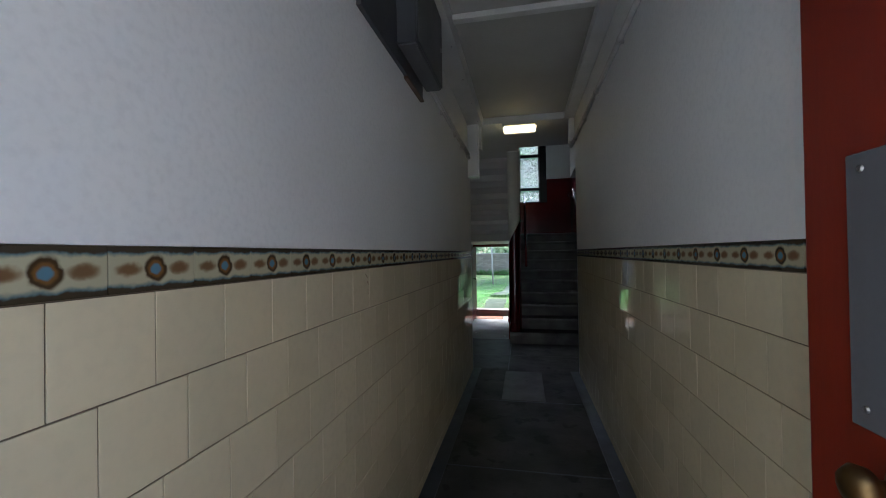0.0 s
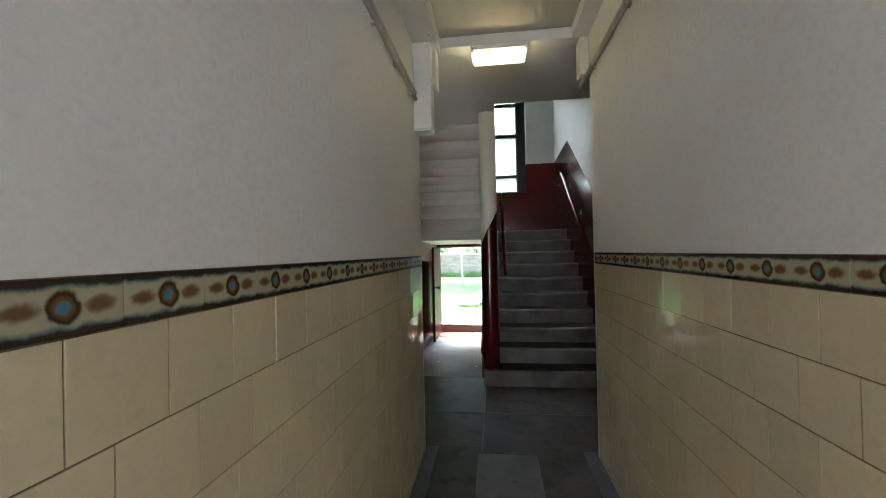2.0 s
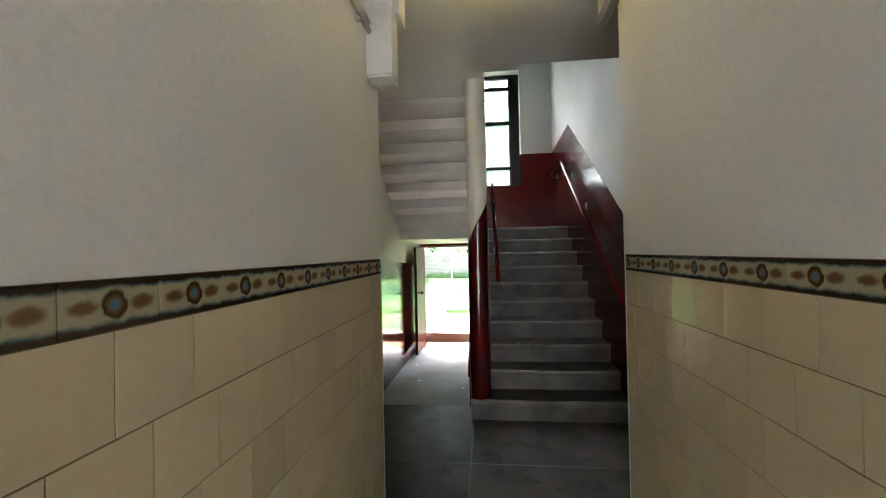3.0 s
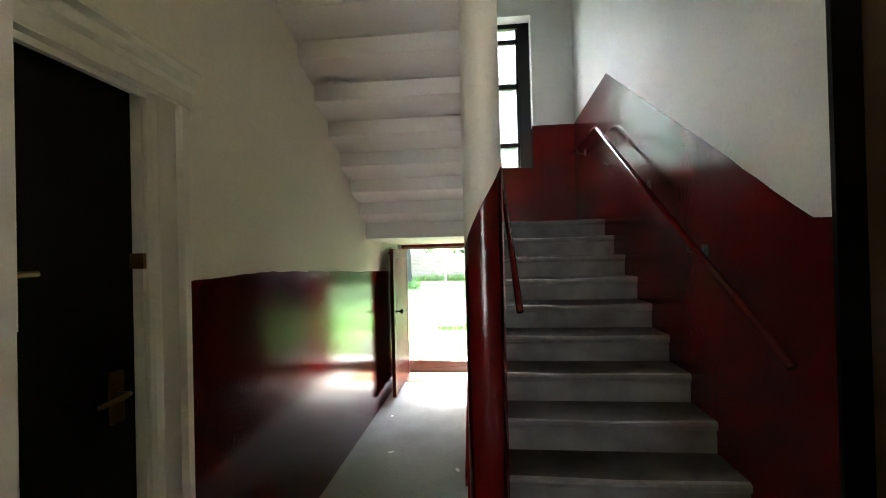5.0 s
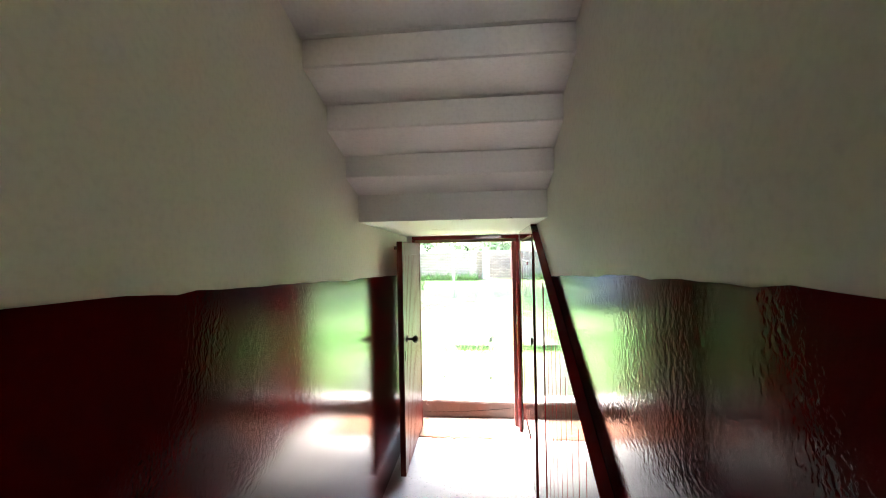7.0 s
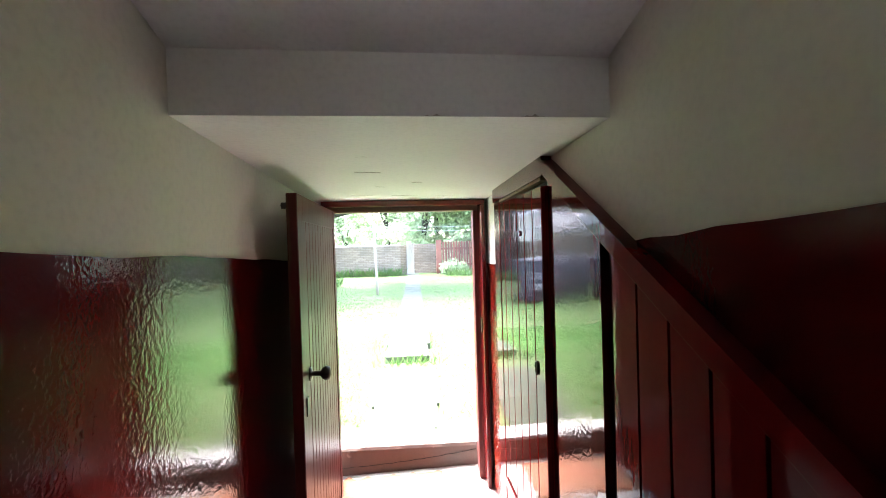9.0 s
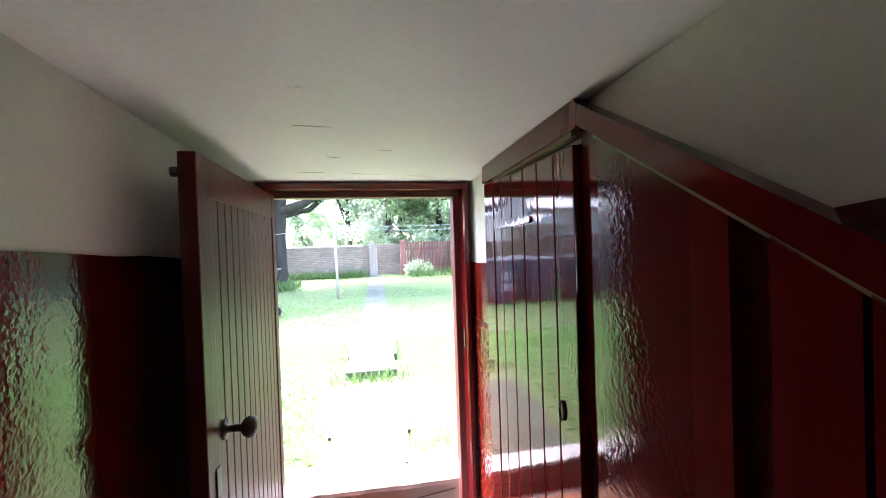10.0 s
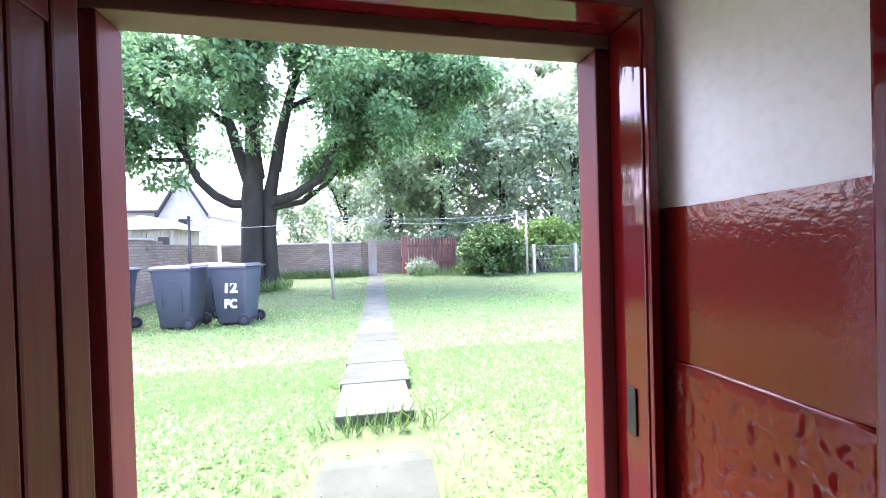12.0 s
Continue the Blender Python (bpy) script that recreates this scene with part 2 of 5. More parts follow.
# floors
structure("floor", boxes([(-0.02, PW + 0.02, -5.1, 0.0, -0.3, 0.0)]), M["floor"], "worn dark grey concrete passage floor", "floor")
bm = prism([(0.003, 0), (FSTEP - 0.01, 0), (FSTEP, -0.01), (FSTEP, -0.4), (0.003, -0.4)], "x", LX - 0.1, RX + 0.1)
structure("floor_hall", bm, M["floor"], "worn dark stone floor at the stair foot", "floor")
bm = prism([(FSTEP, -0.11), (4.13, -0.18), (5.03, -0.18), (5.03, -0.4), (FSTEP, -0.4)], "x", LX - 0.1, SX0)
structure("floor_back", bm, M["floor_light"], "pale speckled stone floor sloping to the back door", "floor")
for yy in (-3.35, -2.2, -1.02):
    structure("floor_joint", boxes([(0.09, PW - 0.09, yy - 0.006, yy + 0.006, -0.01, 0.0025)]), M["border"], "dark joint across the passage floor", "floor joint")
structure("floor_joint", boxes([(LX, RX, 0.62, 0.632, -0.01, 0.0025)]), M["patch"], "pale joint across the stair hall floor", "floor joint")
structure("floor_joint", boxes([(0.40, 0.41, -0.05, 1.3, -0.01, 0.0025)]), M["border"], "dark joint along the stair hall floor", "floor joint")
structure("floor_patch", boxes([(0.38, 0.78, -1.0, -0.09, -0.05, 0.004)], 0.004), M["patch"], "paler stone slab set in the passage floor", "floor slab")
for x0, x1 in ((0.0, 0.09), (PW - 0.09, PW)):
    structure("floor_border", boxes([(x0, x1, PY0, -0.01, -0.02, 0.005)], 0.003), M["border"], "blue-grey painted border strip along the passage floor", "floor border")

# passage walls and ceiling
wall_w = structure("wall_west", boxes([(-0.25, -0.0015, -5.1, -0.081, -0.2, 1.392)]), M["grout"], "cream glazed tiles in brown joints up to a patterned border", "tiled wall")
wall_e = structure("wall_east", boxes([(PW + 0.0015, PW + 0.25, -5.1, -0.081, -0.2, 1.392)]), M["grout"], "cream glazed tiles in brown joints up to a patterned border", "tiled wall")
for name, x0, x1 in (("wall_west_upper", -0.25, 0.0), ("wall_east_upper", PW, PW + 0.25)):
    structure(name, boxes([(x0, x1, -5.1, -0.06, 1.3925, 3.2)]), M["plaster"], "white painted plaster above the tiled dado", "wall")
for name, x0, x1 in (("trim_passage_end", -0.25, 0.0), ("trim_passage_end", PW, PW + 0.25)):
    structure(name, boxes([(x0, x1, -0.08, -0.06, -0.1, 1.396)], 0.003), M["plaster"], "narrow plastered end of the tiled wall", "wall end")
structure("ceiling", boxes([(0.001, PW - 0.001, -5.1, 0.06, CZ, CZ + 0.2)]), M["ceiling_passage"], "off-white painted passage ceiling", "ceiling")
# added out of view to cut sky light entering by the street door
structure("wall_street", boxes([(-30, 30, -12.4, -12, -0.3, 9)]), M["slab"], "unseen plain wall added across the street to block sky light", "wall")
structure("wall_front", boxes([(-0.25, 0.03, -5.1, -4.76, -0.2, 3.2), (PW - 0.03, PW + 0.25, -5.1, -4.76, -0.2, 3.2), (0.03, PW - 0.03, -5.1, -4.76, 2.3, 3.2)]), M["plaster"], "plain wall round the street doorway", "wall")

# hall walls
structure("wall_hall_west", prism([(-0.3, -0.4), (-0.04, -0.4), (-0.04, 2.005), (0.8, 2.005), (0.8, -0.4), (4.97, -0.4), (4.97, 1.76), (BY1, 1.76), (BY1, UZ), (-0.3, UZ)], "x", LX - 0.3, LX), M["cream"], "cream painted plaster wall beside the stair", "wall")
structure("wall_hall_east", prism([(-0.3, -0.4), (0.1, -0.4), (0.1, 2.9), (1.105, 2.9), (1.105, -0.4), (BY1, -0.4), (BY1, UZ), (-0.3, UZ)], "x", RX, RX + 0.3), M["plaster"], "white painted plaster stair wall", "wall")
structure("wall_return_west", boxes([(LX, -0.25, -0.3, -0.05, -0.4, UZ)]), M["cream"], "plaster wall beside the passage end", "wall")
structure("wall_return_east", boxes([(PW + 0.25, RX, -0.3, -0.05, -0.4, UZ)]), M["plaster"], "plaster wall beside the passage end", "wall")
structure("wall_over_passage", boxes([(-0.25, PW + 0.25, -0.3, 0.06, 3.2, UZ)]), M["plaster"], "plaster wall above the passage", "wall")
WX0, WX1, WZ0, WZ1 = -0.08, 1.17, 2.50, 4.5
DX0, DX1, DZ1 = -0.58, 0.375, 1.565
structure("wall_back", boxes([
    (LX, DX0, BY0, 4.97, -0.4, 1.76), (DX0, DX1, BY0, 4.97, DZ1, 1.76), (DX0, DX1, BY0, 4.97, -0.6, -0.41), (DX1, RX, BY0, 4.97, -0.4, 1.76),
    (LX - 0.3, -0.73, 4.9705, BY1, -0.4, 1.759), (-0.73, 0.53, 4.9705, BY1, 1.69, 1.759), (0.53, RX, 4.9705, BY1, -0.4, 1.759),
    (LX, WX0, BY0, BY1, 1.76, UZ), (WX1, RX, BY0, BY1, 1.76, UZ), (WX0, WX1, BY0, BY1, 1.76, WZ0), (WX0, WX1, BY0, BY1, WZ1, UZ)]),
    M["plaster"], "white painted plaster rear wall", "wall")
# out-of-view cap, set high and dark to soak up bounced light
structure("ceiling_well", boxes([(LX - 0.3, RX + 0.3, -0.3, BY1, UZ, UZ + 0.2)]), M["patch"], "unseen dark soffit added high above the stair against bounce", "ceiling")
bm = boxes([(LX, SX0, 0.061, 1.701, HZ, HZ + 0.22), (SX0, SX1, 0.061, 1.64, HZ, HZ + 0.22), (SX1, RX, 0.061, 1.13, HZ, HZ + 0.22), (LX, 0.0, -0.05, 0.06, HZ, HZ + 0.22), (PW, RX, -0.05, 0.06, HZ, HZ + 0.22)])
structure("ceiling_hall", bm, M["ceiling"], "grey-white soffit of the upper landing", "ceiling")
structure("beam", boxes([(0.0, PW, -0.06, 0.059, 2.88, 2.959)], 0.008), M["white"], "rough white plastered beam across the passage end", "beam")

# spine wall with a round end
PILY = 1.40
structure("wall_spine", boxes([(SX0, SX1, PILY, BY0, -0.3, 1.744), (SX0, SX1, PILY, 3.6, 1.744, UZ)]), M["cream"], "cream plaster wall between the two stair flights", "wall")
PILX, PILR = (SX0 + SX1) / 2 - 0.009, 0.084
bm = bmesh.new()


def wrap_line(a):
    u = min(max(a / math.pi, 0), 1)
    return 1.435 + 0.425 * (0.45 * u * u * (3 - 2 * u) + 0.55 * u ** 0.8)


cols = []
for i in range(25):
    a = math.pi * i / 24
    x, y = PILX - (PILR if a < math.pi / 2 else SX1 + 0.0005 - PILX) * math.cos(a), PILY - PILR * math.sin(a)
    zl = wrap_line(a)
    zs = [0.172 + (zl - 0.172) * k / 20 for k in range(21)] + [zl + (HZ - zl) * k / 20 for k in range(1, 21)]
    cols.append([bm.verts.new((x, y, z)) for z in zs])
for p, q in zip(cols, cols[1:]):
    for k in range(40):
        f = bm.faces.new((p[k], p[k + 1], q[k + 1], q[k]))
        f.material_index = 0 if k < 20 else 1
structure("wall_spine_end", bm, [M["red"], M["cream"]], "rounded wall end, glossy red below cream plaster", "pillar", smooth=True)


# red painted dado faces, a few millimetres proud
def dado(name, poly, axis, a, b, label, paint="red"):
    return structure(name, prism(poly, axis, a, b), M[paint], label, "painted dado")


def wavy(p, q, n=24, amp=0.004):
    return [(p[0] + (q[0] - p[0]) * i / n, p[1] + (q[1] - p[1]) * i / n + amp * noise.noise((i * 0.7, p[0] * 3, q[1])) * 2) for i in range(n + 1)]


dado("dado_west", [(BY0, -0.3), (0.96, -0.3)] + wavy((0.96, 1.375), (1.4, 1.383), 6) + wavy((1.46, 1.382), (2.0, 1.36), 8) + wavy((2.06, 1.358), (3.0, 1.306), 10) + wavy((3.06, 1.303), (BY0, 1.22), 16), "x", LX, LX + 0.004, "glossy dark red painted lower wall, uneven plaster")
dado("dado_spine_west", [(4.441, -0.3), (PILY, -0.3)] + [(PILY, 1.434), (PILY + 0.04, 1.416), (PILY + 0.09, 1.402)] + wavy((PILY + 0.15, 1.395), (2.2, 1.37), 10) + wavy((2.26, 1.367), (3.2, 1.30), 10) + wavy((3.25, 1.297), (4.441, 1.196)), "x", SX0 - 0.004, SX0, "glossy dark red painted lower wall, uneven plaster")
# brighter red here stands in for daylight from the doorway
structure("dado_old_paint", prism([(BY0, -0.3), (4.4415, -0.3)] + wavy((4.4415, 1.183), (BY0, 1.176), 10, 0.002), "x", SX0 - 0.004, SX0), M["reddoorlit"], "orange-red gloss paint beside the back door, brightened for door light", "painted dado")
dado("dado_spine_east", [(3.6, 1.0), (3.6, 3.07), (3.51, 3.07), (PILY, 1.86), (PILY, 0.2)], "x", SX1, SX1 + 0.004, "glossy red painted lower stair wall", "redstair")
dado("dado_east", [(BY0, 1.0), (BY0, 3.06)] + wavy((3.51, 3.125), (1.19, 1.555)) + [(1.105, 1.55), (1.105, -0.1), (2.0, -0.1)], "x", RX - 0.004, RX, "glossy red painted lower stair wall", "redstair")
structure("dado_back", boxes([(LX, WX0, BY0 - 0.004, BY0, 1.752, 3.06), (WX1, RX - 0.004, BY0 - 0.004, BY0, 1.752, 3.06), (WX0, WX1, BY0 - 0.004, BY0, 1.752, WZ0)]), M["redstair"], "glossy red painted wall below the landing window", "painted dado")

# first flight
stairs = thing("staircase", "worn grey stone stair rising to a half landing", "staircase")
stairs["kind"] = "structure"
def worn_step(y0, y1, zt, x0, x1, k):
    """A stone step whose nosing is hollowed and chipped along its length."""
    bm = bmesh.new()
    rows, n_ = [], 36
    for i in range(n_ + 1):
        u = i / n_
        x = x0 + (x1 - x0) * u
        dip = 0.007 * math.sin(math.pi * u) ** 2 * (0.6 + 0.4 * (k % 3)) + 0.0035 * noise.noise((x * 5, k * 3.3, 1))
        nick = max(0, noise.noise((x * 16, k * 2.7, 4)) - 0.25) * 0.02
        face = 0.003 * noise.noise((x * 6, k * 1.9, 8))
        pts = [(y0 + 0.018 + face, zt - RISE), (y0 + 0.016 + face, zt - 0.055), (y0 + 0.004 + nick * 0.5, zt - 0.044 - dip), (y0 + nick, zt - 0.022 - dip),
               (y0 + 0.004 + nick, zt - 0.007 - dip - nick * 0.5), (y0 + 0.02, zt - dip), (y0 + 0.12, zt - dip * 0.35), (y1, zt), (y1, zt - RISE)]
        rows.append([bm.verts.new((x, *p)) for p in pts])
    for a, b in zip(rows, rows[1:]):
        for m_ in range(len(a)):
            bm.faces.new((a[m_], a[(m_ + 1) % len(a)], b[(m_ + 1) % len(b)], b[m_]))
    bm.faces.new(rows[0])
    bm.faces.new(rows[-1])
    return bm


for k in range(10):
    y0, zt = ST0 + GO * k, RISE * (k + 1)
    x0 = SX0 - 0.01 if k == 0 else SX1
    y1 = BY0 if k == 9 else y0 + GO + 0.03
    bm = worn_step(y0, y1, zt, x0, RX, k)
    bm.normal_update()
    bmesh.ops.recalc_face_normals(bm, faces=bm.faces)
    for f in bm.faces:
        f.material_index = 1 if f.normal.z > 0.8 and f.calc_center_median().y > y0 + 0.025 else 0
    part("step", bm, [M["stone"], M["tread"]], stairs)
# landing slab with its soffit over the back door
structure("landing", prism([(3.345, 1.604), (3.345, 1.753), (BY0 - 0.005, 1.753), (BY0 - 0.005, 1.567)], "x", LX, SX0), M["ceiling"], "white soffit of the half landing over the back door", "landing")

# second flight, seen from below
up = thing("upper_flight", "white painted underside of a stone stair flight", "staircase")
up["kind"] = "structure"
UG, UR = 0.24, 0.17
for k in range(7):
    y0, z0 = 3.343 - UG * k, 1.755 + UR * k
    back = y0 + (0.26 if k == 0 else 0.06)
    bm = prism([(back, z0), (y0 + 0.008, z0 - 0.004), (y0 + 0.001, z0), (y0 - 0.194, z0 + 0.057), (y0 - 0.2, z0 + 0.064), (y0 - 0.2, z0 + UR - 0.001), (back, z0 + UR - 0.001)], "x", LX, SX0)
    part("step", bm, M["tread_soffit"], up)

# back door frame and sill
fr = thing("door_frame", "dark red gloss timber frame of the back door", "door frame")
fr["kind"] = "structure"
JY = BY0 - 0.065
for x0, x1, x2, x3 in ((DX0, -0.565, DX0, -0.537), (0.35, DX1 + 0.003, 0.322, DX1 + 0.003)):
    part("jamb", B(x0, x1, JY, 4.85, -0.18, 1.53, bevel=0.004), M["redwood"], fr)
    part("stop", B(x2, x3, 4.8505, 4.92, -0.18, 1.505, bevel=0.005), M["pinkred"], fr, "pinkish red timber")
part("head", B(DX0, DX1 + 0.003, JY - 0.003, 4.85, 1.5305, 1.564, bevel=0.004), M["redwood"], fr)
part("head_stop", B(DX0, DX1 + 0.003, 4.8505, 4.92, 1.5055, 1.564, bevel=0.004), M["tan"], fr, "bare yellow-brown timber")
part("bead", B(0.352, 0.372, JY - 0.012, JY - 0.001, -0.18, 1.53, bevel=0.003), M["redwood"], fr)
bm = bmesh.new()
rows = []
for i in range(29):
    x = -0.72 + 1.24 * i / 28
    w = 0.006 * noise.noise((x * 7, 1, 2)) + 0.003 * noise.noise((x * 25, 4, 2))
    pts = [(5.022 + w, -0.25), (5.02 + w, -0.11), (5.024 + w * 1.5, -0.035 - 0.035 * (x + 0.2)), (5.034 + w, -0.018 - 0.03 * (x + 0.2) + w), (5.06, -0.01 - 0.03 * (x + 0.2) + w), (5.168, -0.012), (5.168, -0.25)]
    rows.append([bm.verts.new((x, *p)) for p in pts])
for a, b in zip(rows, rows[1:]):
    for m_ in range(len(a)):
        f = bm.faces.new((a[m_], a[(m_ + 1) % len(a)], b[(m_ + 1) % len(b)], b[m_]))
        # top faces take the pale slab as painted daylight glare
        f.material_index = 1 if m_ in (3, 4) else 0
bm.faces.new(rows[0])
bm.faces.new(rows[-1])
structure("door_sill", bm, [M["sill"], M["slab"]], "worn brown painted doorstep, top paled for daylight glare", "doorstep")
# long crack in the face of the doorstep
bm = tube(bmesh.new(), [(-0.55 + 0.04 * i, 5.0195, -0.13 + 0.00011 * i * i + 0.004 * noise.noise((i * 0.8, 3, 3))) for i in range(23)], 0.0022, 6)
structure("step_crack", bm, M["rubberdark"], "thin dark crack along the doorstep face", "crack")

# flaked patches on the soffit edge
M["flake"] = mat("bare_plaster_flake", (0.46, 0.42, 0.39), (0.36, 0.33, 0.3), 0.8, 20, 90, 0.4)
for k, (xa, w) in enumerate(((-0.035, 0.085), (0.205, 0.075))):
    n_ = 11
    lo_ = [(xa + w * (i / n_ - 0.5), 1.6042) for i in range(n_ + 1)]
    hi_ = [(p[0], 1.6045 + 0.011 * abs(noise.noise((i * 1.7, k * 3.1, 2))) * math.sin(math.pi * (i + 0.3) / (n_ + 0.6))) for i, p in enumerate(lo_)]
    structure("flaked_patch", prism(lo_ + hi_[::-1], "y", 3.3435, 3.346), M["flake"], "bare patch of flaked paint on the soffit edge", "flaked paint")
# hairline cracks in the soffit paint
for k, (xa, ya, w) in enumerate(((-0.25, 3.97, 0.1), (-0.33, 4.55, 0.11), (-0.10, 4.58, 0.14), (0.12, 4.62, 0.10), (-0.05, 4.2, 0.05), (-0.22, 4.3, 0.04))):
    n_ = 8
    zc_ = 1.604 - (ya - 3.345) * 0.0251
    a_ = [(xa + w * (i / n_ - 0.5), ya + 0.008 * noise.noise((i, k, 1)) + 0.01 * i / n_) for i in range(n_ + 1)]
    b_ = [(p[0], p[1] + 0.003 * math.sin(math.pi * (i + 0.2) / (n_ + 0.4))) for i, p in enumerate(a_)]
    structure("paint_crack", prism(a_ + b_[::-1], "z", zc_ - 0.0015, zc_ + 0.004), M["flake"], "short crack in the white soffit paint", "paint crack")

# ---------- hall fittings ----------
# dark flat door in the west wall
dw = thing("door_1", "closed black flat door in a moulded white frame", "door")
dw["kind"] = "structure"
part("leaf", B(LX - 0.075, LX - 0.035, -0.038, 0.785, -0.01, 2.003, bevel=0.003), M["blackdoor"], dw)
part("architrave", prism([(LX, 0.797), (LX, 0.985), (LX + 0.01, 0.985), (LX + 0.03, 0.962), (LX + 0.034, 0.93), (LX + 0.02, 0.912), (LX + 0.018, 0.84), (LX + 0.026, 0.822), (LX + 0.022, 0.806), (LX + 0.01, 0.797)], "z", -0.005, 2.0095), M["white"], dw)
part("architrave", prism([(LX, 1.99), (LX, 2.155), (LX + 0.06, 2.155), (LX + 0.06, 2.14), (LX + 0.045, 2.125), (LX + 0.034, 2.095), (LX + 0.02, 2.08), (LX + 0.018, 2.03), (LX + 0.026, 2.02), (LX + 0.012, 2.01), (LX + 0.012, 1.99)], "y", -0.045, 1.0), M["white"], dw)
part("lining", B(LX - 0.075, LX - 0.001, 0.786, 0.7995, 0, 2.003), M["white"], dw)
part("latch_plate", B(LX - 0.036, LX + 0.014, 0.772, 0.785, 1.43, 1.48, bevel=0.002), M["brass"], dw, "tarnished brass latch plate")
part("lock_plate", B(LX - 0.035, LX - 0.028, 0.69, 0.74, 0.96, 1.12, bevel=0.003), M["brass"], dw, "tarnished brass lever plate")
bm = tube(bmesh.new(), [(LX - 0.03, 0.715, 1.05), (LX + 0.012, 0.715, 1.05), (LX + 0.018, 0.70, 1.05), (LX + 0.018, 0.61, 1.045)], [0.009, 0.009, 0.009, 0.007], 8)
part("lever", bm, M["brass"], dw, smooth=True)
bm = tube(bmesh.new(), [(LX - 0.04, 0.38, 1.43), (LX - 0.01, 0.38, 1.43), (LX - 0.005, 0.39, 1.43), (LX - 0.005, 0.48, 1.43)], 0.008, 8)
part("letter_pull", bm, M["brass"], dw, smooth=True)

# dark flat door in the east wall
de = thing("door_2", "closed black flat door deep in a dark opening", "door")
de["kind"] = "structure"
part("leaf", B(RX + 0.17, RX + 0.21, 0.1, 1.105, 0.0, 2.9, bevel=0.003), M["blackdoor"], de)
part("lining", B(RX - 0.006, RX + 0.17, 1.085, 1.1045, 0, 2.899), M["blackdoor"], de)
part("stop", B(RX + 0.09, RX + 0.17, 0.955, 1.085, 0, 2.899, bevel=0.004), M["brown"], de, "bare brown timber jamb")
part("lock", B(RX + 0.12, RX + 0.17, 0.86, 0.95, 1.48, 1.56, bevel=0.006), M["iron"], de)
part("panel", B(RX + 0.155, RX + 0.17, 0.2, 0.8, 0.3, 1.2, bevel=0.008), M["blackdoor"], de)

# bulkhead lamp under the beam
lamp = thing("ceiling_lamp", "lit yellowish bulkhead lamp under the white beam", "lamp")
part("base_plate", B(0.385, 0.785, -0.07, 0.055, 2.845, 2.879, bevel=0.01), M["white"], lamp)
bm = bmesh.new()
box(bm, 0.39, 0.78, -0.065, 0.05, 2.775, 2.844)
for v in bm.verts:
    if v.co.z < 2.8:
        v.co.x = 0.585 + (v.co.x - 0.585) * 0.93
        v.co.y = -0.0075 + (v.co.y + 0.0075) * 0.75
bmesh.ops.bevel(bm, geom=bm.edges[:], offset=0.012, segments=3, affect="EDGES", profile=0.5)
part("diffuser", bm, M["lamp"], lamp, "glowing ribbed cover", smooth=True)
for x in (0.40, 0.77):
    part("clip", B(x - 0.012, x + 0.012, -0.072, -0.058, 2.83, 2.85, bevel=0.002), M["white"], lamp)

# boxed-in pipes and conduits high in the passage
cs = thing("pipe_casing", "white boxed pipe casing along the ceiling corner", "pipe casing")
part("casing", B(0.001, 0.165, -4.6, -0.062, 2.83, CZ - 0.001, bevel=0.004), M["white"], cs)
part("drop_box", B(0.001, 0.123, -0.263, -0.13, 2.25, 2.829, bevel=0.004), M["white"], cs)
part("end_cap", B(0.001, 0.119, -0.259, -0.134, 2.236, 2.249, bevel=0.003), M["white"], cs)
part("side_board", B(0.124, 0.15, -0.2, -0.062, 2.56, 2.829, bevel=0.003), M["white"], cs)
for y in np.arange(-4.2, -0.2, 0.55):
    part("screw", lathe(bmesh.new(), [(0.006, 0), (0.005, 0.004)], 8, Matrix.Translation((0.13, y, 2.825))), M["steel"], cs)
c2 = thing("pipe_casing", "narrow white boarding along the ceiling corner", "pipe casing")
part("casing", B(PW - 0.11, PW - 0.001, -4.6, -0.062, 2.88, CZ - 0.001, bevel=0.004), M["white"], c2)
part("end_bracket", B(PW - 0.06, PW - 0.001, -0.061, 0.06, 2.62, 2.88, bevel=0.004), M["white"], c2)


def conduit(pts, r, clips, side):
    c = thing("conduit", "painted round cable conduit clipped along the wall", "conduit", "passage conduits")
    part("pipe", tube(bmesh.new(), pts, r, 10), M["pvc"], c, smooth=True)
    for y in clips:
        x, z = pts[0][0], pts[0][2]
        part("clip", boxes([(min(x, x + side * 0.02), max(x, x + side * 0.02), y - 0.012, y + 0.012, z - r - 0.012, z + r + 0.012)], 0.003), M["pvc"], c)
        part("saddle", tube(bmesh.new(), [(x, y - 0.011, z), (x, y + 0.011, z)], r + 0.003, 10), M["pvc"], c, smooth=True)
    return c


conduit([(0.02, -2.39, 2.447), (0.02, -0.27, 2.447)], 0.013, (-1.8, -1.2, -0.8, -0.4), -1)
conduit([(0.018, -2.39, 2.487), (0.018, -0.27, 2.487)], 0.011, (-1.5, -0.6), -1)
conduit([(PW - 0.022, -4.4, 2.60), (PW - 0.022, 0.11, 2.60)], 0.017, (-3.9, -3.1, -2.3, -1.5, -0.9, -0.25), 1)
bt = thing("ceiling_batten", "white cable batten across the passage ceiling", "batten")
part("batten", B(0.166, PW - 0.111, -2.16, -2.10, CZ - 0.04, CZ - 0.001, bevel=0.006), M["white"], bt)

